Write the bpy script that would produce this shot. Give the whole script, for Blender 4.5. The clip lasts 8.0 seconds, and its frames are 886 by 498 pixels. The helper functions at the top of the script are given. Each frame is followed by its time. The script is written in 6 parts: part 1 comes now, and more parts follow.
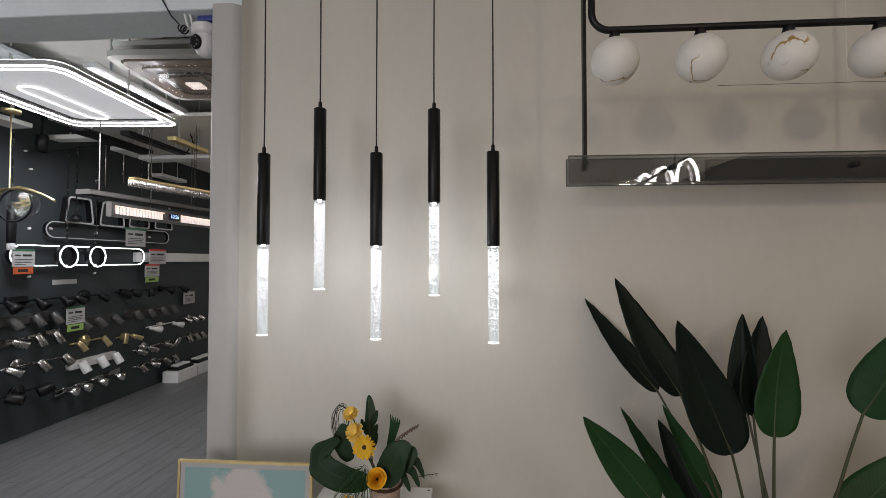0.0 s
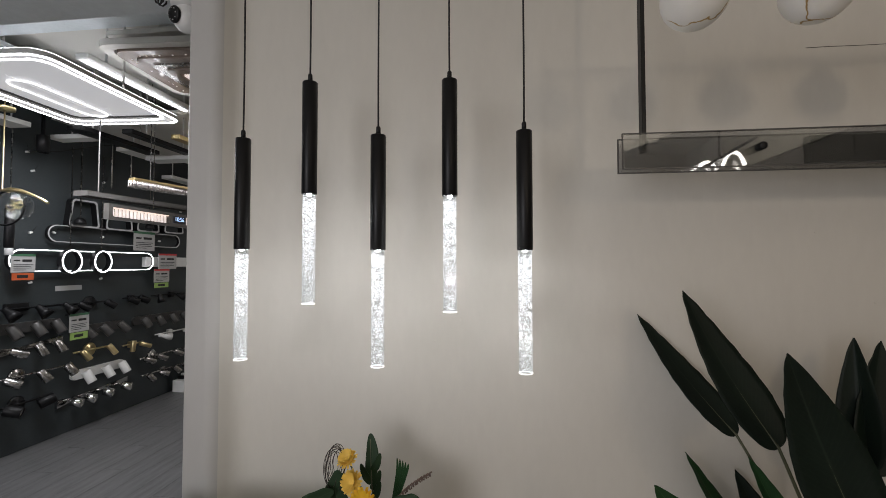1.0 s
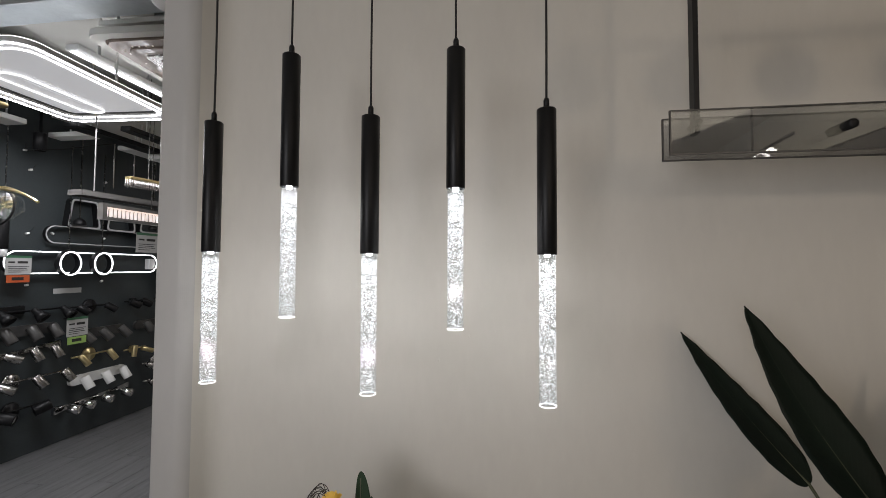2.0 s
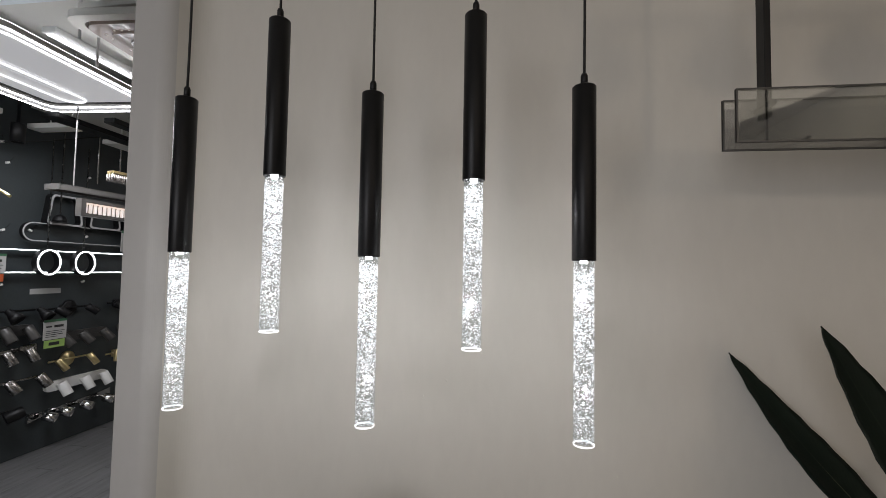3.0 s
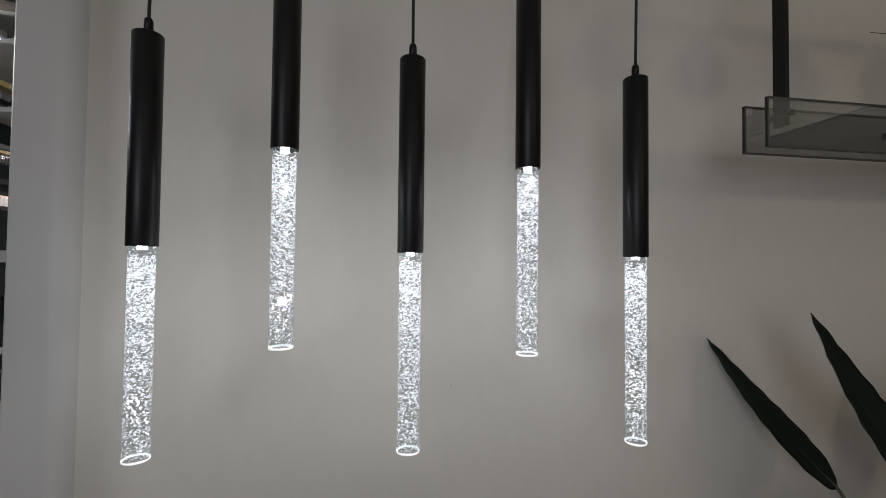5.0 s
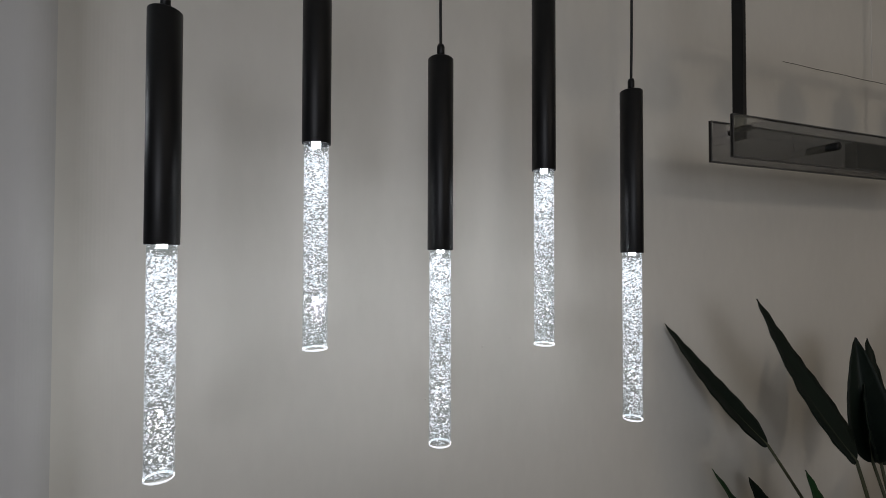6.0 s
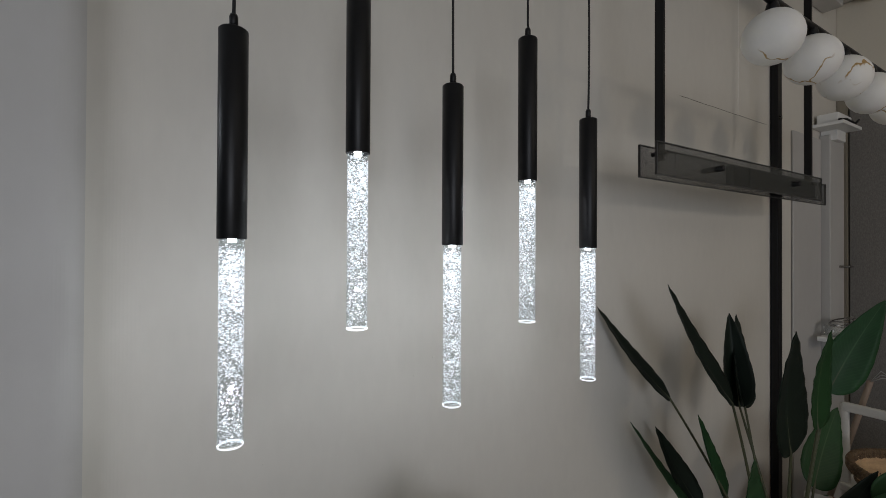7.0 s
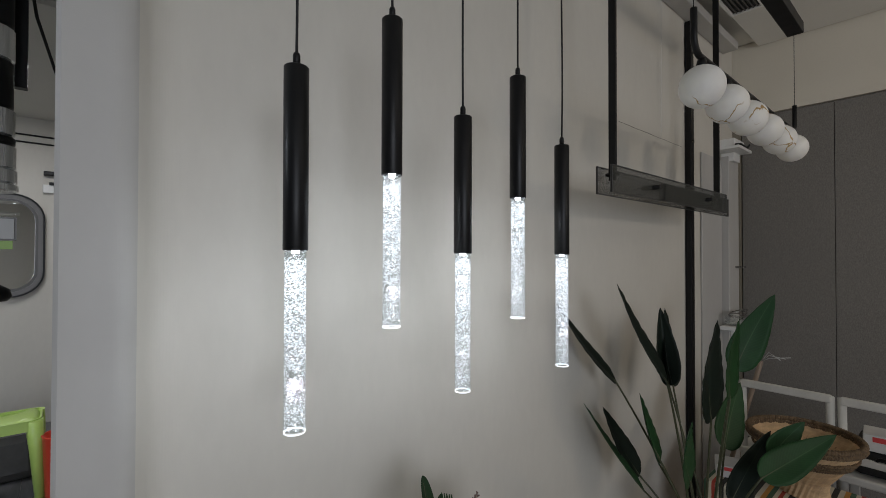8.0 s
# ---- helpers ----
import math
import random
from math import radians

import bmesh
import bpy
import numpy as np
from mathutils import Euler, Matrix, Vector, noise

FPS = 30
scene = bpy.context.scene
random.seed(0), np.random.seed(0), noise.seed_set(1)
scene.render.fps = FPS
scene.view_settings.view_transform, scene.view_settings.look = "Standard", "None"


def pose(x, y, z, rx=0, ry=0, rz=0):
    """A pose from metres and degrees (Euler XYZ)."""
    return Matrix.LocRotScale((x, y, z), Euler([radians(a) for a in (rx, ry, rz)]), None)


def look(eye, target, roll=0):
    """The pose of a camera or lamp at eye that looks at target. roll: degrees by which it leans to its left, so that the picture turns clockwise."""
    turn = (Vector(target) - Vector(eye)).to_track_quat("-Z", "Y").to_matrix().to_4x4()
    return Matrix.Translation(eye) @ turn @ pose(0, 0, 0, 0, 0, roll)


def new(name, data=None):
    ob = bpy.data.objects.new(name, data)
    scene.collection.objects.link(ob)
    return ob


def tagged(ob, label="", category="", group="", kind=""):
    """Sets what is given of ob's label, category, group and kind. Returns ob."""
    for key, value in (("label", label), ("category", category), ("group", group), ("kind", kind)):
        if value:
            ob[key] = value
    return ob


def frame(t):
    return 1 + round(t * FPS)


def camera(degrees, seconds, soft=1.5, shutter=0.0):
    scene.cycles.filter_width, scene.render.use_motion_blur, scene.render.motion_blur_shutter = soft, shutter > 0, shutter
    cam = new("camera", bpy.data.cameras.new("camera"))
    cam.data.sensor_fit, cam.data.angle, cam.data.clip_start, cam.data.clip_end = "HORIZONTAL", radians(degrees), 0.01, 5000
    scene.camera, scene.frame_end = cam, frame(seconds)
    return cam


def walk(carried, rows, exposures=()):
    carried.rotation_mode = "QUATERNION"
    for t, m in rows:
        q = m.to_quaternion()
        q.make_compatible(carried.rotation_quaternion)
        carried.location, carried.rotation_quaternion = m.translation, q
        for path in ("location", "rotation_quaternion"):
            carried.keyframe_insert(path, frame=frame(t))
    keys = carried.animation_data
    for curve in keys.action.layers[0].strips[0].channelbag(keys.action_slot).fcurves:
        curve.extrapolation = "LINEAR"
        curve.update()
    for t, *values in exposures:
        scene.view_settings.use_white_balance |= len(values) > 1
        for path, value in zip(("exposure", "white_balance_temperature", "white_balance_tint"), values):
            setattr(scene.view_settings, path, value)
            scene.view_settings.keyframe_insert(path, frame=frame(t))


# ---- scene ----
cam = camera(90.5, 8.0, soft=0.7)
METRES, EYE, TILT, LEAN, TURN = 1.6, 1.35, 0.0, 0.0, 4.0
ROWS = [
    (0.0, 0.0, 0.0, 0.0, 0.0, 1.5, 0.02),
    (0.5, 0.0052, 0.096, 0.003, 1.22, 1.79, -0.0),
    (1.0, 0.0031, 0.1774, 0.0069, 2.61, 1.95, 0.08),
    (1.5, 0.0064, 0.2416, 0.0097, 4.15, 2.08, -0.03),
    (3.0, -0.0191, 0.3938, 0.0154, 3.67, 2.83, -1.01),
    (3.5, -0.0912, 0.4206, 0.0173, -1.25, 2.58, -0.79),
    (4.0, -0.1486, 0.424, 0.0192, -5.1, 2.21, -0.67),
    (4.5, -0.1658, 0.4433, 0.0208, -8.59, 1.81, -0.74),
    (6.0, -0.3037, 0.4892, 0.0225, -23.66, 1.07, -0.13),
    (6.5, -0.3593, 0.4862, 0.0195, -29.35, 0.74, -0.09),
    (7.0, -0.4432, 0.4696, 0.0209, -35.6, 0.45, -0.27),
    (7.5, -0.5077, 0.4571, 0.0284, -40.92, 0.46, -0.29),
    (8.0, -0.5776, 0.4764, 0.0282, -44.95, 0.7, -0.1),
]
EXPOSURES = [(0.0, 0.46, 6450, 15), (1.5, 0.34, 6480, 15), (3.0, 0.20, 6430, 15), (4.5, -0.14, 6250, 14), (6.5, -0.06, 6080, 13), (8.0, 0.26, 6030, 11.5)]
walk(cam, [(t, pose(0, 0, EYE, TILT, LEAN, TURN) @ pose(METRES * x, METRES * y, METRES * z, 90 + pitch, roll, yaw)) for t, x, y, z, yaw, pitch, roll in ROWS], EXPOSURES)

# ---- world and large lights ----
world = bpy.data.worlds.new("world")
scene.world = world
world.use_nodes = True
world.node_tree.nodes["Background"].inputs[0].default_value = (0.75, 0.85, 1.0, 1)
world.node_tree.nodes["Background"].inputs[1].default_value = 0.02


def area_lamp(name, eye, target, sx, sy, watts, colour, spread=180):
    data = bpy.data.lights.new(name, "AREA")
    data.shape, data.size, data.size_y, data.energy, data.color = "RECTANGLE", sx, sy, watts, colour
    data.spread = radians(spread)
    ob = new(name, data)
    ob.matrix_world = look(eye, target)
    return ob


# daylight through the shop front, behind and to the left of the walk
area_lamp("shopfront_daylight", (-2.3, -3.58, 1.45), (-2.1, 1.6, 1.35), 2.2, 1.9, 60, (0.97, 0.98, 1.0))
# lit ceiling panel of the sales floor behind the walk
area_lamp("ceiling_panel_light", (0.8, -1.3, 2.74), (0.85, -1.2, 0.0), 2.8, 2.2, 8, (1.0, 0.86, 0.68))
# glow of the lit ceiling lamps over the lamp wall
area_lamp("led_ceiling_lamp_glow", (-2.53, 2.55, 2.27), (-2.53, 2.56, 0), 0.75, 0.95, 25, (0.95, 0.98, 1.0))
# fill lamp added to brighten the back room, without a fitting of its own
area_lamp("back_room_fill", (-1.2, 4.4, 2.45), (-1.2, 4.41, 0), 0.8, 0.8, 10, (1.0, 0.96, 0.9))
# light of the lit arc pendant on the sales floor
arc_light = bpy.data.lights.new("arc_pendant_light", "SPOT")
arc_light.energy, arc_light.color, arc_light.shadow_soft_size = 21.0, (1.0, 0.83, 0.62), 0.10
arc_light.spot_size, arc_light.spot_blend = radians(115), 1.0
new("arc_pendant_light", arc_light).matrix_world = look((1.33, -1.15, 1.93), (2.0, 1.6, 1.75))


# ---- materials ----
def node(nt, kind, **values):
    n = nt.nodes.new(kind)
    for k, v in values.items():
        n.inputs[k.replace("_", " ")].default_value = v
    return n


def material(name, colour, rough=0.5, metal=0.0, vary=0.12, scale=6.0, bump=0.05, fine=90.0, coat=0.0, stretch=(1, 1, 1), spec=0.5):
    """A painted, plastic, wood or metal surface: colour varied at two scales, with fine relief."""
    m = bpy.data.materials.new(name)
    m.use_nodes = True
    nt = m.node_tree
    b = nt.nodes["Principled BSDF"]
    b.inputs["Metallic"].default_value = metal
    b.inputs["Coat Weight"].default_value = coat
    b.inputs["Specular IOR Level"].default_value = spec
    tc = nt.nodes.new("ShaderNodeTexCoord")
    mp = nt.nodes.new("ShaderNodeMapping")
    mp.inputs["Scale"].default_value = stretch
    nt.links.new(tc.outputs["Object"], mp.inputs["Vector"])
    n1 = node(nt, "ShaderNodeTexNoise", Scale=scale, Detail=4.0)
    n2 = node(nt, "ShaderNodeTexNoise", Scale=fine, Detail=3.0)
    for n in (n1, n2):
        nt.links.new(mp.outputs[0], n.inputs["Vector"])
    add = nt.nodes.new("ShaderNodeMath")
    add.operation = "MULTIPLY_ADD"
    add.inputs[1].default_value = 0.35
    nt.links.new(n2.outputs[0], add.inputs[0])
    nt.links.new(n1.outputs[0], add.inputs[2])
    ramp = nt.nodes.new("ShaderNodeMapRange")
    ramp.inputs["From Min"].default_value, ramp.inputs["From Max"].default_value = 0.35, 1.0
    ramp.inputs["To Min"].default_value, ramp.inputs["To Max"].default_value = 1 - vary, 1 + vary
    nt.links.new(add.outputs[0], ramp.inputs["Value"])
    mul = nt.nodes.new("ShaderNodeVectorMath")
    mul.operation = "SCALE"
    mul.inputs[0].default_value = colour
    nt.links.new(ramp.outputs[0], mul.inputs["Scale"])
    nt.links.new(mul.outputs[0], b.inputs["Base Color"])
    r = nt.nodes.new("ShaderNodeMapRange")
    r.inputs["To Min"].default_value, r.inputs["To Max"].default_value = max(0.02, rough - 0.08), min(1, rough + 0.08)
    nt.links.new(n1.outputs[0], r.inputs["Value"])
    nt.links.new(r.outputs[0], b.inputs["Roughness"])
    if bump:
        bp = nt.nodes.new("ShaderNodeBump")
        bp.inputs["Strength"].default_value = bump
        bp.inputs["Distance"].default_value = 0.01
        nt.links.new(add.outputs[0], bp.inputs["Height"])
        nt.links.new(bp.outputs[0], b.inputs["Normal"])
    return m


def glow(name, colour, strength):
    m = bpy.data.materials.new(name)
    m.use_nodes = True
    b = m.node_tree.nodes["Principled BSDF"]
    b.inputs["Base Color"].default_value = (0.8, 0.8, 0.8, 1)
    b.inputs["Roughness"].default_value = 0.35
    b.inputs["Emission Color"].default_value = (*colour, 1)
    b.inputs["Emission Strength"].default_value = strength
    return m


def clear(name, tint, gloss, rough=0.02, mirror=(1, 1, 1)):
    """Thin clear or smoked sheet: part mirror, part see-through."""
    m = bpy.data.materials.new(name)
    m.use_nodes = True
    nt = m.node_tree
    nt.nodes.remove(nt.nodes["Principled BSDF"])
    tr = node(nt, "ShaderNodeBsdfTransparent", Color=(*tint, 1))
    gl = node(nt, "ShaderNodeBsdfGlossy", Color=(*mirror, 1), Roughness=rough)
    mix = nt.nodes.new("ShaderNodeMixShader")
    lw = node(nt, "ShaderNodeLayerWeight", Blend=0.5)
    pw = nt.nodes.new("ShaderNodeMath")
    pw.operation = "POWER"
    pw.inputs[1].default_value = 3.0
    nt.links.new(lw.outputs["Facing"], pw.inputs[0])
    k = nt.nodes.new("ShaderNodeMath")
    k.operation, k.use_clamp = "MULTIPLY_ADD", True
    k.inputs[1].default_value = 0.6
    k.inputs[2].default_value = gloss
    nt.links.new(pw.outputs[0], k.inputs[0])
    nt.links.new(k.outputs[0], mix.inputs[0])
    nt.links.new(tr.outputs[0], mix.inputs[1])
    nt.links.new(gl.outputs[0], mix.inputs[2])
    nt.links.new(mix.outputs[0], nt.nodes["Material Output"].inputs["Surface"])
    return m


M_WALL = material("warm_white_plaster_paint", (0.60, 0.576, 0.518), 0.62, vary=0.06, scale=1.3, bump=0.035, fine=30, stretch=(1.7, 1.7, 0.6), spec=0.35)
# darker and greyer than the white of the wall
M_PILASTER = material("greyer_white_paint", (0.475, 0.466, 0.445), 0.5, vary=0.05, scale=7, bump=0.16, fine=38, stretch=(1, 1, 0.6), spec=0.35)
M_BEAM = material("stained_beam_paint", (0.74, 0.79, 0.81), 0.65, vary=0.14, scale=3.0, bump=0.12, fine=40)
M_CEIL = material("ceiling_board_paint", (0.70, 0.685, 0.64), 0.75, vary=0.05, scale=2.0, bump=0.04)
M_BULKHEAD = material("beige_bulkhead_paint", (0.66, 0.62, 0.53), 0.7, vary=0.05, scale=2.5, bump=0.04)
M_DARK = material("charcoal_wall_panel", (0.034, 0.042, 0.045), 0.55, vary=0.25, scale=2.2, bump=0.05, fine=60)
M_FABRIC = material("grey_woven_panel", (0.20, 0.19, 0.175), 0.9, vary=0.30, scale=240, bump=0.2, fine=520, stretch=(1, 1, 0.45), spec=0.2)
M_PLANK = material("grey_brown_laminate", (0.125, 0.125, 0.127), 0.38, vary=0.5, scale=5, bump=0.06, fine=45, stretch=(7, 0.8, 1))
# unseen floor, made pale and warm so it bounces light up the wall
M_SLAB = material("pale_bounce_floor", (0.40, 0.37, 0.325), 0.6, vary=0.2, scale=3)
M_BLACK = material("matt_black_powder_coat", (0.0055, 0.0056, 0.0062), 0.42, vary=0.12, scale=20, bump=0.01, fine=300, spec=0.3)
M_CABLE = material("black_fabric_cable", (0.012, 0.012, 0.012), 0.7, vary=0.2, scale=50, bump=0.1, fine=900)
M_DKGREY = material("dark_grey_metal", (0.075, 0.073, 0.07), 0.38, metal=0.3, vary=0.15, scale=25, bump=0.02)
M_STEEL = material("brushed_steel", (0.42, 0.41, 0.40), 0.26, metal=1.0, vary=0.1, scale=30, bump=0.02)
M_CHROME = material("chrome", (0.6, 0.6, 0.6), 0.09, metal=1.0, vary=0.05, scale=20, bump=0.0)
M_BRASS = material("brass", (0.82, 0.68, 0.38), 0.32, metal=1.0, vary=0.1, scale=30, bump=0.02)
M_GOLD = material("gold_frame_lacquer", (0.66, 0.52, 0.26), 0.36, metal=0.9, vary=0.15, scale=15, bump=0.04)
M_WHITE = material("white_plastic", (0.76, 0.76, 0.74), 0.35, vary=0.04, scale=8, bump=0.01)
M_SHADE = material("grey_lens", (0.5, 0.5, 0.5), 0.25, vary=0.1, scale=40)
M_MIDGREY = material("satin_grey_metal_paint", (0.11, 0.105, 0.10), 0.35, vary=0.08, scale=20)
M_SMOKE = clear("smoked_mirror_glass", (0.76, 0.76, 0.77), 0.19, mirror=(0.70, 0.74, 0.72))
M_CLEAR = clear("clear_acrylic", (0.97, 0.98, 0.98), 0.03)
M_LED = glow("white_led_strip", (0.95, 0.98, 1.0), 3.6)
M_LEDWARM = glow("warm_led_crystal", (1.0, 0.86, 0.77), 0.42)
M_LEDHOT = glow("led_chip", (1.0, 1.0, 1.0), 14.0)
M_DIFF = glow("led_diffuser_panel", (0.95, 0.98, 1.0), 0.26)
M_PAPER = material("printed_card", (0.44, 0.44, 0.43), 0.5, vary=0.04, scale=20)
M_GREEN = material("green_card", (0.05, 0.15, 0.08), 0.5, vary=0.06, scale=20)
M_LIME = material("lime_card", (0.30, 0.46, 0.12), 0.5, vary=0.06, scale=20)
M_RED = material("red_card", (0.55, 0.05, 0.05), 0.5, vary=0.06, scale=20)
M_ORANGE = material("orange_card", (0.50, 0.10, 0.03), 0.5, vary=0.06, scale=20)
M_INK = material("black_ink", (0.02, 0.02, 0.02), 0.6, vary=0.05)
M_BLUE = material("blue_plastic", (0.04, 0.05, 0.22), 0.4, vary=0.1)
M_STEM = material("plant_stem", (0.055, 0.06, 0.028), 0.5, vary=0.3, scale=12, bump=0.1, stretch=(1, 1, 0.2))
M_WICKER = material("pale_wicker", (0.52, 0.36, 0.20), 0.7, vary=0.3, scale=25, bump=0.3, fine=120, stretch=(1, 1, 3))
M_SEAGRASS = material("dark_seagrass_braid", (0.13, 0.085, 0.045), 0.75, vary=0.8, scale=110, bump=0.5, fine=200)
M_CHAIR = material("worn_white_chair_paint", (0.56, 0.55, 0.51), 0.5, vary=0.12, scale=9, bump=0.05)
M_LIMEPLASTIC = material("lime_plastic", (0.42, 0.58, 0.14), 0.35, vary=0.06, scale=6)
M_REDPLASTIC = material("red_plastic", (0.62, 0.06, 0.03), 0.4, vary=0.06)
M_CARTON = material("white_carton", (0.6, 0.59, 0.57), 0.6, vary=0.1, scale=10)
M_POT = material("grey_planter", (0.2, 0.2, 0.19), 0.6, vary=0.2)
M_YELLOW = material("yellow_petal", (0.86, 0.52, 0.02), 0.5, vary=0.15, scale=30, bump=0.1)
M_PALEYELLOW = material("pale_yellow_petal", (0.86, 0.60, 0.12), 0.5, vary=0.15, scale=30, bump=0.1)
M_ROSE = material("orange_rose_petal", (0.90, 0.48, 0.015), 0.5, vary=0.12, scale=25, bump=0.1)
M_SEED = material("dark_flower_centre", (0.06, 0.03, 0.01), 0.8, vary=0.4, scale=80, bump=0.6)
M_VINE = material("dark_twig", (0.03, 0.022, 0.015), 0.6, vary=0.3, scale=40)
M_HEATHER = material("dry_heather", (0.16, 0.11, 0.09), 0.8, vary=0.4, scale=60)
M_BASKETPOT = material("pinkish_woven_pot", (0.48, 0.34, 0.27), 0.75, vary=0.25, scale=30, bump=0.4, fine=150, stretch=(1, 1, 4))


def leaf_material(name, dark, light):
    m = material(name, dark, 0.52, vary=0.3, scale=7, bump=0.08, fine=60, spec=0.22)
    nt = m.node_tree
    b = nt.nodes["Principled BSDF"]
    base = b.inputs["Base Color"].links[0].from_socket
    uv = nt.nodes.new("ShaderNodeUVMap")
    sep = nt.nodes.new("ShaderNodeSeparateXYZ")
    nt.links.new(uv.outputs[0], sep.inputs[0])
    # side veins run obliquely from the midrib
    w = nt.nodes.new("ShaderNodeMath")
    w.operation = "ABSOLUTE"
    nt.links.new(sep.outputs[0], w.inputs[0])
    k = nt.nodes.new("ShaderNodeMath")
    k.operation = "MULTIPLY_ADD"
    k.inputs[1].default_value = -0.22
    nt.links.new(w.outputs[0], k.inputs[0])
    nt.links.new(sep.outputs[1], k.inputs[2])
    s = nt.nodes.new("ShaderNodeMath")
    s.operation = "MULTIPLY"
    s.inputs[1].default_value = 150.0
    nt.links.new(k.outputs[0], s.inputs[0])
    sn = nt.nodes.new("ShaderNodeMath")
    sn.operation = "SINE"
    nt.links.new(s.outputs[0], sn.inputs[0])
    mr = nt.nodes.new("ShaderNodeMapRange")
    mr.inputs["From Min"].default_value, mr.inputs["From Max"].default_value = 0.3, 1.0
    mr.inputs["To Min"].default_value, mr.inputs["To Max"].default_value = 0.0, 0.09
    nt.links.new(sn.outputs[0], mr.inputs["Value"])
    rib = nt.nodes.new("ShaderNodeMapRange")
    rib.inputs["From Min"].default_value, rib.inputs["From Max"].default_value = 0.05, 0.015
    rib.inputs["To Min"].default_value, rib.inputs["To Max"].default_value = 0.0, 0.42
    nt.links.new(w.outputs[0], rib.inputs["Value"])
    mx = nt.nodes.new("ShaderNodeMath")
    mx.operation = "MAXIMUM"
    nt.links.new(mr.outputs[0], mx.inputs[0])
    nt.links.new(rib.outputs[0], mx.inputs[1])
    mix = nt.nodes.new("ShaderNodeMix")
    mix.data_type = "RGBA"
    nt.links.new(mx.outputs[0], mix.inputs["Factor"])
    nt.links.new(base, mix.inputs["A"])
    mix.inputs["B"].default_value = (*light, 1)
    nt.links.new(mix.outputs["Result"], b.inputs["Base Color"])
    return m


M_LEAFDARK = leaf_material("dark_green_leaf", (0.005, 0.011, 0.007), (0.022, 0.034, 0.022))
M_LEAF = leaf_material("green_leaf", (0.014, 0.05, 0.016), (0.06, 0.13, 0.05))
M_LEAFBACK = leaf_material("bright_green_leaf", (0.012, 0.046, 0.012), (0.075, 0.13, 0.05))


def marble_material():
    m = material("alabaster_with_gold_veins", (0.68, 0.665, 0.63), 0.5, vary=0.05, scale=5, bump=0.0)
    nt = m.node_tree
    b = nt.nodes["Principled BSDF"]
    base = b.inputs["Base Color"].links[0].from_socket
    tc = nt.nodes.new("ShaderNodeTexCoord")
    info = nt.nodes.new("ShaderNodeObjectInfo")
    sh = nt.nodes.new("ShaderNodeVectorMath")
    sh.operation = "SCALE"
    sh.inputs[0].default_value = (3.1, 1.7, 2.3)
    nt.links.new(info.outputs["Random"], sh.inputs["Scale"])
    ad = nt.nodes.new("ShaderNodeVectorMath")
    nt.links.new(tc.outputs["Object"], ad.inputs[0])
    nt.links.new(sh.outputs[0], ad.inputs[1])
    wob = node(nt, "ShaderNodeTexNoise", Scale=22.0, Detail=3.0)
    nt.links.new(ad.outputs[0], wob.inputs["Vector"])
    wv = nt.nodes.new("ShaderNodeVectorMath")
    wv.operation = "MULTIPLY_ADD"
    wv.inputs[1].default_value = (0.05, 0.05, 0.05)
    nt.links.new(wob.outputs["Color"], wv.inputs[0])
    nt.links.new(ad.outputs[0], wv.inputs[2])
    vo = node(nt, "ShaderNodeTexVoronoi", Scale=7.0)
    vo.feature = "DISTANCE_TO_EDGE"
    nt.links.new(wv.outputs[0], vo.inputs["Vector"])
    msk = node(nt, "ShaderNodeTexNoise", Scale=9.0)
    nt.links.new(ad.outputs[0], msk.inputs["Vector"])
    th = nt.nodes.new("ShaderNodeMapRange")
    th.inputs["From Min"].default_value, th.inputs["From Max"].default_value = 0.019, 0.006
    nt.links.new(vo.outputs["Distance"], th.inputs["Value"])
    mk = nt.nodes.new("ShaderNodeMapRange")
    mk.inputs["From Min"].default_value, mk.inputs["From Max"].default_value = 0.46, 0.52
    nt.links.new(msk.outputs[0], mk.inputs["Value"])
    mu = nt.nodes.new("ShaderNodeMath")
    mu.operation = "MULTIPLY"
    nt.links.new(th.outputs[0], mu.inputs[0])
    nt.links.new(mk.outputs[0], mu.inputs[1])
    mix = nt.nodes.new("ShaderNodeMix")
    mix.data_type = "RGBA"
    nt.links.new(mu.outputs[0], mix.inputs["Factor"])
    nt.links.new(base, mix.inputs["A"])
    mix.inputs["B"].default_value = (0.32, 0.2, 0.06, 1)
    nt.links.new(mix.outputs["Result"], b.inputs["Base Color"])
    b.inputs["Subsurface Weight"].default_value = 1.0
    b.inputs["Subsurface Radius"].default_value = (0.09, 0.09, 0.08)
    b.inputs["Subsurface Scale"].default_value = 1.0
    return m


M_MARBLE = marble_material()


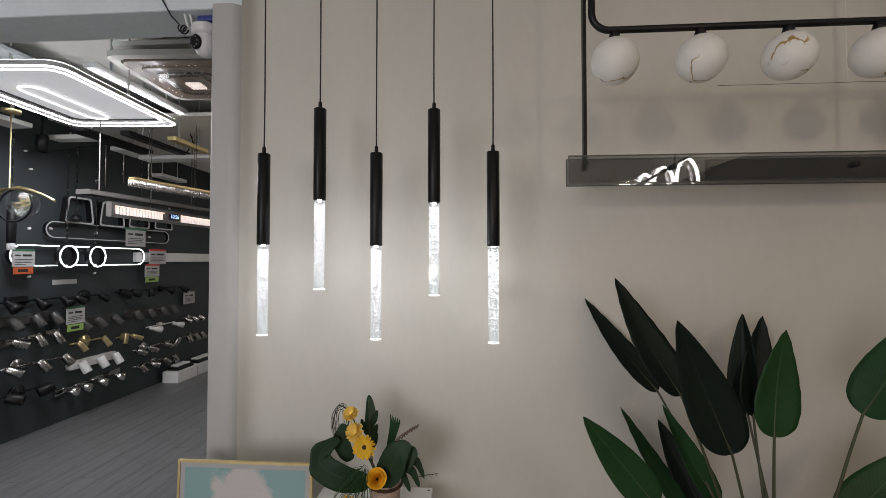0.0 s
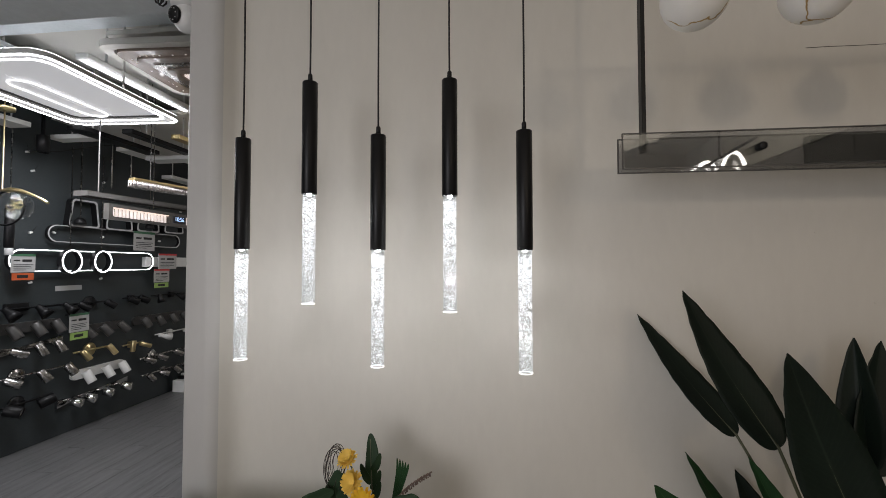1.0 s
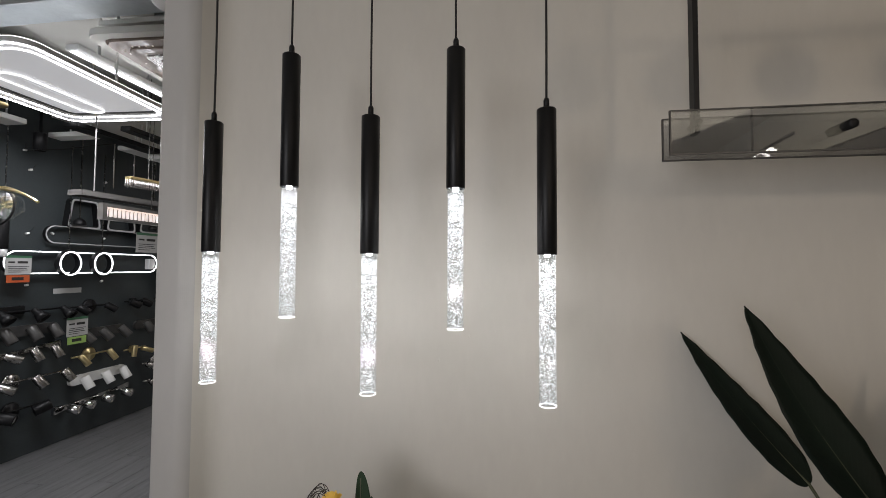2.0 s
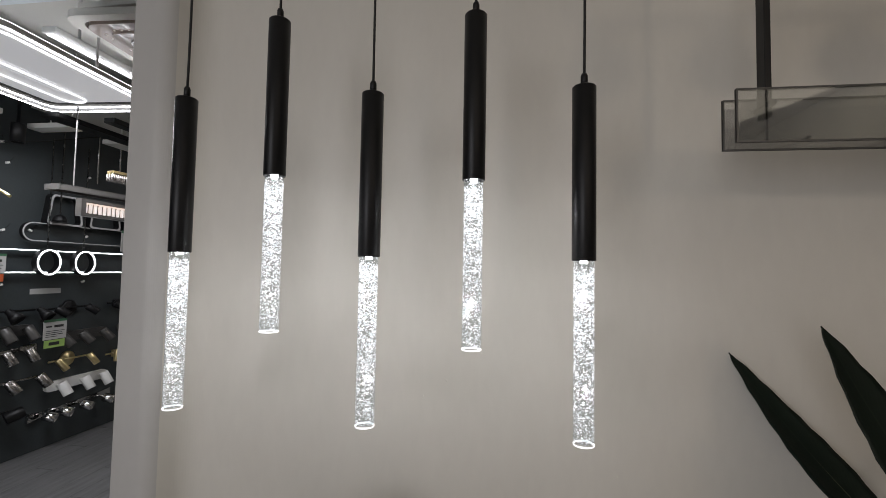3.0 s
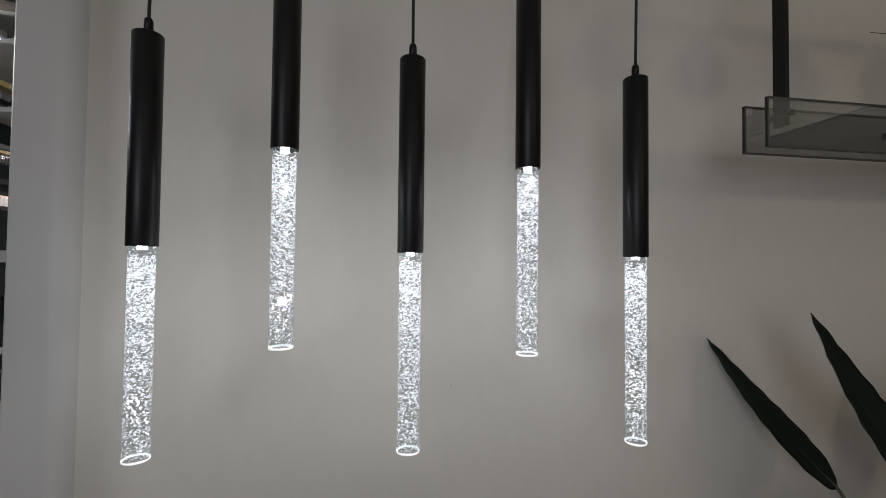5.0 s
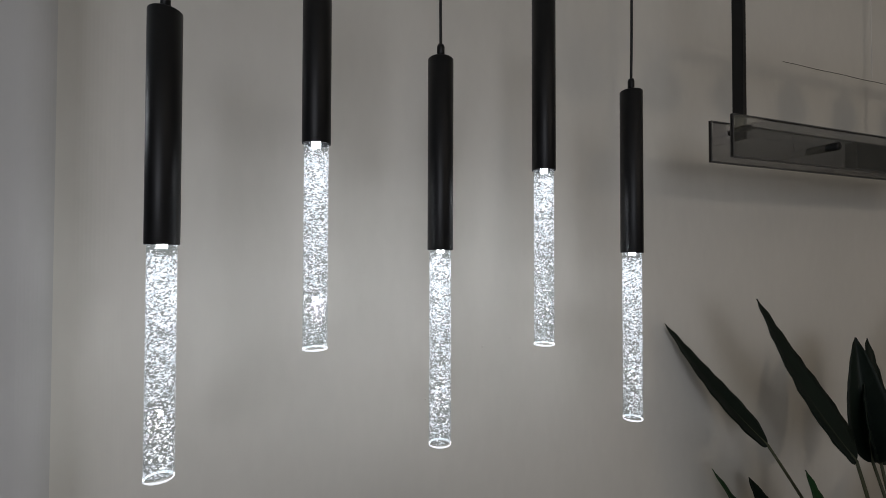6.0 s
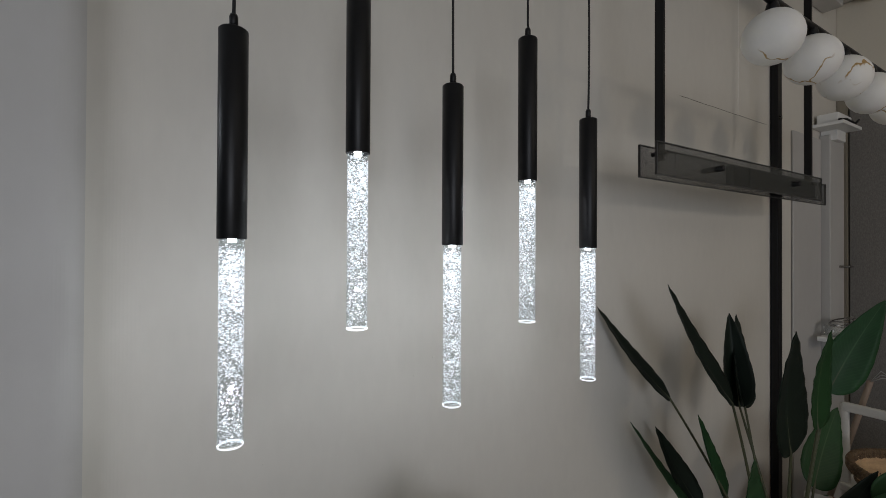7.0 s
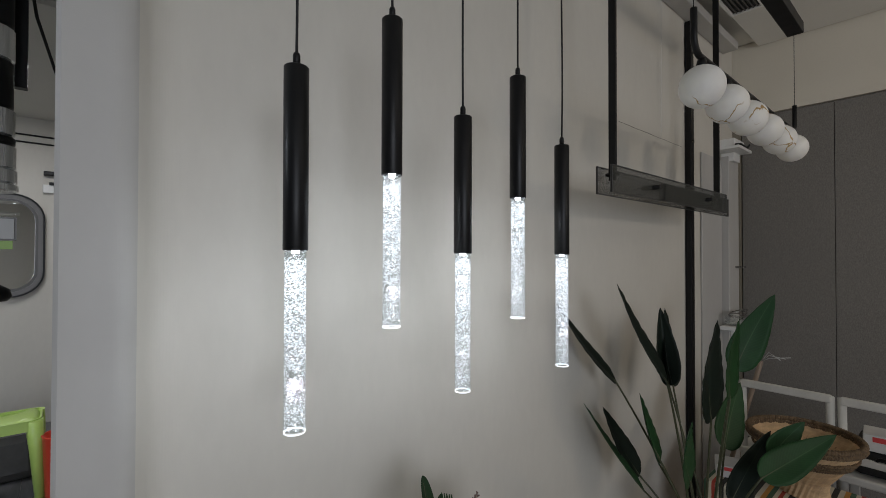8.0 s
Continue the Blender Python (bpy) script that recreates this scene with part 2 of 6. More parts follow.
def crystal_material():
    """Lit acrylic full of bubbles: flecks run together below the lamp and thin out to single bubbles at the foot."""
    m = bpy.data.materials.new("lit_bubble_acrylic")
    m.use_nodes = True
    nt = m.node_tree
    nt.nodes.remove(nt.nodes["Principled BSDF"])

    def math_node(op, a, b):
        n = nt.nodes.new("ShaderNodeMath")
        n.operation = op
        for k, v in enumerate((a, b)):
            if isinstance(v, (int, float)):
                n.inputs[k].default_value = v
            else:
                nt.links.new(v, n.inputs[k])
        return n.outputs[0]

    def ramp(value, lo, hi, out_lo=0.0, out_hi=1.0):
        n = nt.nodes.new("ShaderNodeMapRange")
        n.inputs["From Min"].default_value, n.inputs["From Max"].default_value = lo, hi
        n.inputs["To Min"].default_value, n.inputs["To Max"].default_value = out_lo, out_hi
        nt.links.new(value, n.inputs["Value"])
        return n.outputs[0]

    tc = nt.nodes.new("ShaderNodeTexCoord")
    info = nt.nodes.new("ShaderNodeObjectInfo")
    sh = nt.nodes.new("ShaderNodeVectorMath")
    sh.operation = "SCALE"
    sh.inputs[0].default_value = (1.3, 2.1, 0.9)
    nt.links.new(info.outputs["Random"], sh.inputs["Scale"])
    ad = nt.nodes.new("ShaderNodeVectorMath")
    nt.links.new(tc.outputs["Object"], ad.inputs[0])
    nt.links.new(sh.outputs[0], ad.inputs[1])
    mp = nt.nodes.new("ShaderNodeMapping")
    mp.inputs["Scale"].default_value = (0.75, 0.75, 1.35)
    nt.links.new(ad.outputs[0], mp.inputs["Vector"])
    streak = node(nt, "ShaderNodeTexNoise", Scale=285.0, Detail=2.0, Roughness=0.55, Distortion=0.6)
    cloud = node(nt, "ShaderNodeTexNoise", Scale=70.0, Detail=1.0)
    spots = node(nt, "ShaderNodeTexVoronoi", Scale=300.0)
    for n in (streak, cloud, spots):
        nt.links.new(mp.outputs[0], n.inputs["Vector"])
    sep = nt.nodes.new("ShaderNodeSeparateXYZ")
    nt.links.new(tc.outputs["Object"], sep.inputs[0])
    depth = ramp(sep.outputs[2], 0.0, -0.285)
    level = ramp(depth, 0.1, 0.9, 0.50, 0.60)
    clear_top = ramp(depth, 0.055, 0.03, 0.0, 0.11)
    value = math_node("ADD", streak.outputs[0], math_node("MULTIPLY", math_node("SUBTRACT", cloud.outputs[0], 0.5), 0.28))
    over = math_node("SUBTRACT", math_node("SUBTRACT", value, level), clear_top)
    fleck = ramp(over, 0.0, 0.025)
    bubble = math_node("MULTIPLY", ramp(spots.outputs["Distance"], 0.34, 0.26), ramp(depth, 0.05, 0.08))
    # only some of the cells hold a bubble
    some = ramp(spots.outputs["Color"], 0.62, 0.64)
    mask = math_node("MAXIMUM", fleck, math_node("MULTIPLY", bubble, some))
    em = node(nt, "ShaderNodeEmission", Color=(0.97, 0.985, 1.0, 1))
    nt.links.new(ramp(depth, 0.0, 1.0, CRYSTAL_TOP, CRYSTAL_FOOT), em.inputs["Strength"])
    tr = node(nt, "ShaderNodeBsdfTransparent", Color=(0.80, 0.83, 0.83, 1))
    haze = node(nt, "ShaderNodeEmission", Color=(0.95, 0.985, 1.0, 1), Strength=0.03)
    low = nt.nodes.new("ShaderNodeAddShader")
    nt.links.new(tr.outputs[0], low.inputs[0])
    nt.links.new(haze.outputs[0], low.inputs[1])
    mix = nt.nodes.new("ShaderNodeMixShader")
    nt.links.new(mask, mix.inputs[0])
    nt.links.new(low.outputs[0], mix.inputs[1])
    nt.links.new(em.outputs[0], mix.inputs[2])
    nt.links.new(mix.outputs[0], nt.nodes["Material Output"].inputs["Surface"])
    return m


CRYSTAL_TOP, CRYSTAL_FOOT = 1.3, 0.9
M_CRYSTAL = crystal_material()
M_BUBBLE = glow("lit_bubble", (0.97, 0.985, 1.0), 0.9)
M_BUBBLE.cycles.emission_sampling = "NONE"


# ---- builders ----
def box(bm, lo, hi, bevel=0.0):
    r = bmesh.ops.create_cube(bm, size=1.0)
    lo, hi = Vector(lo), Vector(hi)
    for v in r["verts"]:
        v.co = Vector((lo[i] + (v.co[i] + 0.5) * (hi[i] - lo[i]) for i in range(3)))
    if bevel:
        edges = list({e for v in r["verts"] for e in v.link_edges})
        bmesh.ops.bevel(bm, geom=edges, offset=bevel, segments=2, affect="EDGES", profile=0.5)


def lathe(bm, profile, m=None, seg=24):
    """Turns a profile of (radius, height) about z, then moves it by m."""
    m = m or Matrix()
    rings = []
    for r, z in profile:
        if r < 1e-6:
            rings.append([bm.verts.new(m @ Vector((0, 0, z)))])
        else:
            rings.append([bm.verts.new(m @ Vector((r * math.cos(2 * math.pi * i / seg), r * math.sin(2 * math.pi * i / seg), z))) for i in range(seg)])
    for a, b in zip(rings, rings[1:]):
        for i in range(seg):
            j = (i + 1) % seg
            f = [a[i % len(a)], a[j % len(a)], b[j % len(b)], b[i % len(b)]]
            f = list(dict.fromkeys(f))
            if len(f) > 2:
                bm.faces.new(f).smooth = True


def along(p, q):
    """The matrix that takes +z at the origin to the way from p to q."""
    p, q = Vector(p), Vector(q)
    return Matrix.Translation(p) @ (q - p).to_track_quat("Z", "Y").to_matrix().to_4x4()


def rod(bm, p, q, r, r2=None, seg=16, edge=0.0):
    n = (Vector(q) - Vector(p)).length
    r2 = r if r2 is None else r2
    e = edge
    lathe(bm, [(0, 0), (r - e, 0), (r, e), (r2, n - e), (r2 - e, n), (0, n)], along(p, q), seg)


def sweep(bm, pts, r, closed=False, seg=10, flat=1.0, normal=None):
    """A tube along points; flat squeezes it across normal."""
    pts = [Vector(p) for p in pts]
    n = len(pts)
    rings, side = [], None
    for i, p in enumerate(pts):
        a, b = pts[(i - 1) % n] if closed or i else p, pts[(i + 1) % n] if closed or i < n - 1 else p
        d = (b - a).normalized()
        if normal is not None:
            u = Vector(normal)
        else:
            u = side if side is not None else d.orthogonal()
        u = (u - d * u.dot(d)).normalized()
        side = u
        w = d.cross(u)
        rr = r[i] if isinstance(r, (list, tuple)) else r
        rings.append([bm.verts.new(p + u * rr * flat * math.cos(2 * math.pi * k / seg) + w * rr * math.sin(2 * math.pi * k / seg)) for k in range(seg)])
    for i in range(n if closed else n - 1):
        a, b = rings[i], rings[(i + 1) % n]
        for k in range(seg):
            bm.faces.new([a[k], a[(k + 1) % seg], b[(k + 1) % seg], b[k]]).smooth = True
    if not closed:
        bm.faces.new(rings[0][::-1])
        bm.faces.new(rings[-1])


def round_rect(w, h, r, seg=6):
    """Points round a rectangle with rounded corners, centred, in two dimensions."""
    out = []
    for cx, cy, a0 in ((w / 2 - r, h / 2 - r, 0), (-w / 2 + r, h / 2 - r, 90), (-w / 2 + r, -h / 2 + r, 180), (w / 2 - r, -h / 2 + r, 270)):
        for k in range(seg + 1):
            a = radians(a0 + 90 * k / seg)
            out.append((cx + r * math.cos(a), cy + r * math.sin(a)))
    return out


def band(bm, outer, inner, lo, hi, place):
    """A frame between two outlines of equally many points, from depth lo to hi; place maps (u, v, depth) to a point."""
    n = len(outer)
    g = [[bm.verts.new(place(u, v, d)) for u, v in ring] for ring, d in ((outer, lo), (outer, hi), (inner, hi), (inner, lo))]
    for i in range(n):
        j = (i + 1) % n
        for a, b in zip(g, g[1:] + g[:1]):
            bm.faces.new([a[i], a[j], b[j], b[i]])


def prism(bm, outline, z0, z1):
    a = [bm.verts.new((x, y, z0)) for x, y in outline]
    b = [bm.verts.new((x, y, z1)) for x, y in outline]
    n = len(outline)
    for i in range(n):
        bm.faces.new([a[i], a[(i + 1) % n], b[(i + 1) % n], b[i]])
    bm.faces.new(a[::-1])
    bm.faces.new(b)


def mesh_of(name, bm, material, fix=True):
    if fix:
        bmesh.ops.recalc_face_normals(bm, faces=bm.faces)
    me = bpy.data.meshes.new(name)
    bm.to_mesh(me)
    bm.free()
    me.materials.append(material)
    return me


def part(name, bm, material, parent=None, label="", fix=True):
    ob = new(name, mesh_of(name, bm, material, fix))
    if parent is not None:
        ob.parent = parent
        ob.matrix_parent_inverse = parent.matrix_basis.inverted()
    return tagged(ob, label)


def thing(name, at, label, category, group="", kind=""):
    ob = new(name)
    ob.matrix_basis = pose(*at)
    ob.empty_display_size = 0.05
    return tagged(ob, label, category, group, kind)


def structure(name, bm, material, label, category):
    return tagged(new(name, mesh_of(name, bm, material)), label, category, kind="structure")


def boxes(*pairs, bevel=0.0):
    bm = bmesh.new()
    for lo, hi in pairs:
        box(bm, lo, hi, bevel)
    return bm


# ---- the large structure ----
WALL_Y, DARK_X, FAR_X, BACK_Y, CEIL, BEAM_Z = 1.655, -3.47, 2.5, 5.6, 2.8, 2.32

structure("floor", boxes(((-3.7, -3.8, -0.12), (2.7, 5.8, -0.006))), M_SLAB, "unseen floor kept pale to bounce light, partly covered with planks", "floor")
bm = bmesh.new()
prism(bm, [(-0.879, 1.5915), *[(-0.802 - 0.07 * math.sin(radians(a)), 1.585 + 0.07 * math.cos(radians(a))) for a in range(60, -1, -5)], (FAR_X, WALL_Y), (FAR_X, WALL_Y + 0.16), (-0.879, WALL_Y + 0.16)], 0.0, CEIL)
wall_main = structure("wall_north", bm, M_WALL, "warm white painted plaster wall behind the lamps", "wall")
bm = bmesh.new()
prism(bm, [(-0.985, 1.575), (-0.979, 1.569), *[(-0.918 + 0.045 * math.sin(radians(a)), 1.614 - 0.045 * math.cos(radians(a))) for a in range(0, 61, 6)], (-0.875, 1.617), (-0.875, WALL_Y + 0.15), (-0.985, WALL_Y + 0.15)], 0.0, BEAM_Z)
structure("pilaster", bm, M_PILASTER, "greyish white painted pilaster ending the plaster wall", "pilaster")
structure("beam", boxes(((DARK_X, 1.60, BEAM_Z), (-0.8800, 1.80, CEIL)), bevel=0.006), M_BEAM, "scuffed pale painted concrete beam over the passage", "beam")
structure("ceiling", boxes(((-3.7, -3.8, CEIL), (2.7, 5.8, CEIL + 0.1))), M_CEIL, "off-white painted ceiling", "ceiling")
wall_west = structure("wall_west", boxes(((DARK_X - 0.12, -3.8, 0), (DARK_X, 5.8, CEIL))), M_DARK, "charcoal display wall full of lamps", "wall")
structure("wall_back", boxes(((DARK_X, BACK_Y, 0), (FAR_X, BACK_Y + 0.12, CEIL))), M_WALL, "beige back wall of the second room", "wall")
structure("wall_east", boxes(((FAR_X, -3.8, 0), (FAR_X + 0.12, 5.72, CEIL))), M_CEIL, "off-white side wall", "wall")
structure("wall_south", boxes(((DARK_X, -3.8, 0), (-3.42, -3.6, CEIL)), ((-0.7, -3.8, 0), (FAR_X, -3.6, CEIL)), ((-3.42, -3.8, 0), (-0.7, -3.6, 0.5)), ((-3.42, -3.8, 2.5), (-0.7, -3.6, CEIL))), M_WALL, "painted wall with the shop window", "wall")
# grey fabric panels under a beige bulkhead on the far side
panel_wall = structure("fabric_panel_wall", boxes(((FAR_X - 0.015, -2.6, 0), (FAR_X - 0.002, 1.605, 2.308))), M_DKGREY, "grey woven fabric wall panels in upright strips", "wall panel")
structure("bulkhead", boxes(((FAR_X - 0.045, -2.6, 2.312), (FAR_X - 0.002, 1.653, CEIL - 0.004))), M_BULKHEAD, "beige bulkhead above the grey panels", "bulkhead")
bm = boxes(((FAR_X - 0.05, 1.608, 0), (FAR_X - 0.002, 1.652, 2.308)))
structure("trim", bm, material("taupe_trim_paint", (0.24, 0.215, 0.17), 0.55, vary=0.08), "taupe upright trim beside the fabric panels", "trim")
# white door lining on the plaster wall, past the black post
door_lining = thing("door_1", (2.25, WALL_Y, 0), "white painted door lining with a small steel latch", "door", kind="structure")
part("door_leaf", boxes(((1.86, WALL_Y - 0.012, 0.004), (2.20, WALL_Y - 0.002, 2.0)), bevel=0.003), M_PILASTER, door_lining)
part("door_frame", boxes(((2.205, WALL_Y - 0.05, 0.004), (2.40, WALL_Y - 0.002, 2.02)), bevel=0.004), M_PILASTER, door_lining)
bm = bmesh.new()
rod(bm, (2.33, WALL_Y - 0.05, 1.317), (2.33, WALL_Y - 0.09, 1.317), 0.006)
rod(bm, (2.33, WALL_Y - 0.088, 1.317), (2.385, WALL_Y - 0.088, 1.317), 0.006, edge=0.002)
part("handle", bm, M_STEEL, door_lining, "steel latch handle")
# black post
bm = bmesh.new()
box(bm, (1.63, WALL_Y - 0.035, 0.004), (1.675, WALL_Y - 0.003, 2.69), 0.004)
post = thing("post", (1.63, WALL_Y, 0), "slim black metal post standing against the plaster wall", "post")
part("pole", bm, M_BLACK, post)
bm = bmesh.new()
rod(bm, (1.645, WALL_Y - 0.035, 2.02), (1.645, WALL_Y - 0.046, 2.02), 0.008, seg=6)
part("bolt", bm, M_STEEL, post)
# fine crack and board joint in the wall
bm = bmesh.new()
sweep(bm, [(0.89 + 0.71 * k / 12, WALL_Y - 0.0004, 1.988 + 0.0008 * math.sin(k * 1.7)) for k in range(13)], 0.0008, seg=5)
structure("wall_crack", bm, M_VINE, "fine dark crack across the plaster", "crack")
bm = boxes(((1.335, WALL_Y - 0.0012, 2.0), (1.338, WALL_Y + 0.0005, CEIL)))
structure("board_joint", bm, M_CEIL, "upright board joint in the wall", "joint")
# ceiling boards and duct over the globe lamp
structure("ceiling_board", boxes(((0.6, 0.6, 2.755), (2.44, 1.50, 2.785)), bevel=0.003), M_CEIL, "dropped white ceiling board", "ceiling board")
structure("cornice", boxes(((0.2, WALL_Y - 0.09, 2.70), (2.26, WALL_Y - 0.003, 2.75)), bevel=0.004), M_PILASTER, "white cable trunking along the top of the wall", "trunking")

# ---- bubble stick pendants ----
STICK_WATTS = 0.335


def pendant_parts(base, longer):
    bm = bmesh.new()
    lathe(bm, [(0, 0.300), (0.0185, 0.300), (0.020, 0.2985), (0.020, 0.001), (0.0195, 0), (0.0178, 0), (0.0178, 0.012), (0, 0.012)], seg=40)
    part("housing", bm, M_BLACK, base, "matt black metal tube")
    bm = bmesh.new()
    lathe(bm, [(0, 0.323), (0.0045, 0.323), (0.006, 0.319), (0.006, 0.3), (0, 0.3)], seg=18)
    part("cord_grip", bm, M_BLACK, base)
    bm = bmesh.new()
    lathe(bm, [(0, 0.012), (0.0062, 0.012), (0.0062, -0.0045), (0, -0.0045)], seg=20)
    part("led_chip", bm, M_LEDHOT, base, "glowing white lamp chip")
    bm = bmesh.new()
    lathe(bm, [(0.0176, 0.006), (0.0176, -0.2862), (0.0172, -0.2884), (0.0160, -0.2893), (0, -0.2893)], seg=40)
    stick = part("crystal_stick", bm, M_CLEAR, base, "clear acrylic rod full of glowing bubbles")
    bm = bmesh.new()
    lathe(bm, [(0.0169, 0.002), (0.0169, -0.2841), (0, -0.2846)], seg=32)
    part("bubble_layer", bm, M_CRYSTAL, stick)
    # the lamp that shines down into the rod
    for z, watts in ((-0.06, 0.9 * STICK_WATTS), (-0.22, 1.25 * STICK_WATTS)):
        data = bpy.data.lights.new("stick_light", "POINT")
        data.energy, data.shadow_soft_size, data.color = watts, 0.003, (1.0, 0.98, 0.98)
        lit = new("stick_light", data)
        lit.location = (0, 0, z)
        lit.parent = base
    tagged(part("bubbles", bubble_mesh(), M_BUBBLE, stick, fix=False), kind="stuff")
    bm = bmesh.new()
    lathe(bm, [(0.0170, -0.2868), (0.0175, -0.2874), (0.0172, -0.2889), (0.0164, -0.2895), (0.0154, -0.2896), (0.0154, -0.2892), (0.0170, -0.2868)], seg=36)
    part("lit_rim", bm, M_BUBBLE, stick)
    stick.scale = (1, 1, longer)


def bubble_mesh():
    """Some hundred small air bubbles inside the stick, larger towards its foot."""
    bm = bmesh.new()
    for k in range(260):
        z = -0.014 - 0.268 * random.random() ** 0.7
        a, r = random.uniform(0, 2 * math.pi), 0.0158 * math.sqrt(random.random())
        s = random.uniform(0.0004, 0.0008) + 0.0010 * random.random() ** 3 * (0.4 - 2.2 * z)
        bmesh.ops.create_icosphere(bm, subdivisions=1, radius=s, matrix=pose(r * math.cos(a), r * math.sin(a), z))
    return bm


def pendant_cord(base, length, bend):
    bm = bmesh.new()
    pts = []
    for k in range(22):
        f = k / 21
        pts.append((bend * math.sin(f * 9) * math.exp(-3 * f), 0.4 * bend * math.sin(f * 7) * math.exp(-3 * f), 0.318 + f * length))
    sweep(bm, pts, 0.0024, seg=8)
    part("cord", bm, M_CABLE, base)


random.seed(4)
first = None
TUBE_FOOT = {0: (-0.688, 1.401), 1: (-0.500, 1.546), 2: (-0.313, 1.397), 3: (-0.126, 1.534), 4: (0.062, 1.395)}
for i, (x, z) in TUBE_FOOT.items():
    p = thing("stick_pendant_lamp", (x, 1.393, z), "black tube pendant lamp with a lit bubble crystal stick", "pendant lamp", "row of five stick pendants")
    p.matrix_basis = pose(x, 1.393, z, 0, 0, 67 * i)
    pm = p.matrix_basis.copy()
    p.matrix_basis = Matrix()
    pendant_parts(p, (1.018, 1.003, 1.036, 1.022, 1.052)[i])
    pendant_cord(p, CEIL - z - 0.33, (0.0012, 0.0008, 0.001, 0.0012, 0.003)[i])
    p.matrix_basis = pm

# ---- smoked glass bar lamp ----
bar = thing("bar_pendant_lamp", (1.09, 1.395, 1.63), "unlit bar pendant lamp of two smoked glass plates on black straps", "pendant lamp")
BX0, BX1, BZ0, BZ1 = 0.295, 1.545, 1.586, 1.673
for y, x0, x1 in ((1.421, BX0, BX1), (1.371, BX0 - 0.003, BX1 - 0.20)):
    part("glass_plate", boxes(((x0, y - 0.0025, BZ0), (x1, y + 0.0025, BZ1)), bevel=0.0008), M_SMOKE, bar, "smoked mirror glass plate")
    bm = bmesh.new()
    band(bm, [(x0, BZ0), (x1, BZ0), (x1, BZ1), (x0, BZ1)], [(x0 + 0.0022, BZ0 + 0.0022), (x1 - 0.0022, BZ0 + 0.0022), (x1 - 0.0022, BZ1 - 0.0022), (x0 + 0.0022, BZ1 - 0.0022)], y - 0.0034, y + 0.0034, lambda u, v, d: Vector((u, d, v)))
    part("plate_edge", bm, M_DKGREY, bar)
part("core_bar", boxes(((BX0 + 0.42, 1.384, BZ0 + 0.010), (BX1 - 0.21, 1.408, BZ1 - 0.014)), bevel=0.002), M_BLACK, bar, "black metal lamp core")
for x in (0.348, 1.303):
    part("strap", boxes(((x - 0.005, 1.384, BZ0 + 0.045), (x + 0.005, 1.408, CEIL - 0.002)), bevel=0.001), M_BLACK, bar)
    bm = bmesh.new()
    rod(bm, (x, 1.374, BZ1 - 0.022), (x, 1.418, BZ1 - 0.022), 0.006)
    part("spacer", bm, M_BLACK, bar)
for x in (0.60, 1.12):
    bm = bmesh.new()
    rod(bm, (x, 1.356, 1.632), (x, 1.418, 1.632), 0.009, edge=0.002)
    part("thumb_screw", bm, M_BLACK, bar)

# ---- globe lamp ----
globes = thing("globe_pendant_lamp", (0.9, 1.142, 1.93), "unlit pendant lamp with veined alabaster globes under a black tube", "pendant lamp")
GX = [0.362 + 0.2125 * k for k in range(6)]
GY, GZ = 1.142, 1.861
bm = bmesh.new()
tube = []
xl, xr, zt, zl, rr = 0.305, GX[-1] + 0.058, 2.06, 1.942, 0.045
tube += [(xl, GY, zt)]
for k in range(9):
    a = radians(180 + 90 * k / 8)
    tube.append((xl + rr + rr * math.cos(a), GY, zl + rr + rr * math.sin(a)))
for k in range(9):
    a = radians(270 + 90 * k / 8)
    tube.append((xr - rr + rr * math.cos(a), GY, zl + rr + rr * math.sin(a)))
tube += [(xr, GY, zt)]
sweep(bm, tube, 0.009, seg=12)
part("tube_frame", bm, M_BLACK, globes, "black bent metal tube")
for x in (xl, xr):
    bm = bmesh.new()
    sweep(bm, [(x, GY, zt - 0.005), (x, GY, 2.2), (max(x, xl + 0.32), GY, 2.39)], 0.0012, seg=6)
    part("wire", bm, M_CABLE, globes)
part("canopy", boxes(((xl + 0.3, GY - 0.03, 2.385), (xr + 0.03, GY + 0.03, 2.435)), bevel=0.003), M_BLACK, globes)
for x in (xl + 0.45, xr - 0.15):
    bm = bmesh.new()
    rod(bm, (x, GY, 2.43), (x, GY, 2.756), 0.009, seg=10)
    part("hanger", bm, M_BLACK, globes)
for k, x in enumerate(GX):
    bm = bmesh.new()
    prof = [(0, -0.059)]
    for j in range(1, 16):
        a = -math.pi / 2 + math.pi * j / 16
        prof.append((0.0592 * math.cos(a), 0.059 * math.sin(a)))
    prof.append((0, 0.059))
    lathe(bm, prof, seg=32)
    g = part("globe", bm, M_MARBLE, globes, "white alabaster globe with golden veins")
    g.matrix_basis = pose(x, GY, GZ, 8 - 4 * (k % 3), 6 - 5 * (k % 2), 57 * k + 20)
    bm = bmesh.new()
    rod(bm, (x, GY, GZ + 0.052), (x, GY, zl - 0.004), 0.016, 0.011, edge=0.002)
    part("socket", bm, M_BLACK, globes)

# ---- tall artificial plant ----
plant = thing("potted_plant", (0.86, 1.30, 0), "tall artificial strelitzia with broad dark green leaves", "plant")
FOOT = Vector((0.86, 1.30, 0.26))
bm = bmesh.new()
lathe(bm, [(0, 0.0), (0.105, 0.0), (0.115, 0.01), (0.145, 0.26), (0.145, 0.275), (0.130, 0.275), (0.125, 0.235), (0, 0.235)], pose(FOOT.x, FOOT.y, 0.0), seg=36)
part("pot", bm, M_POT, plant, "plain grey planter")


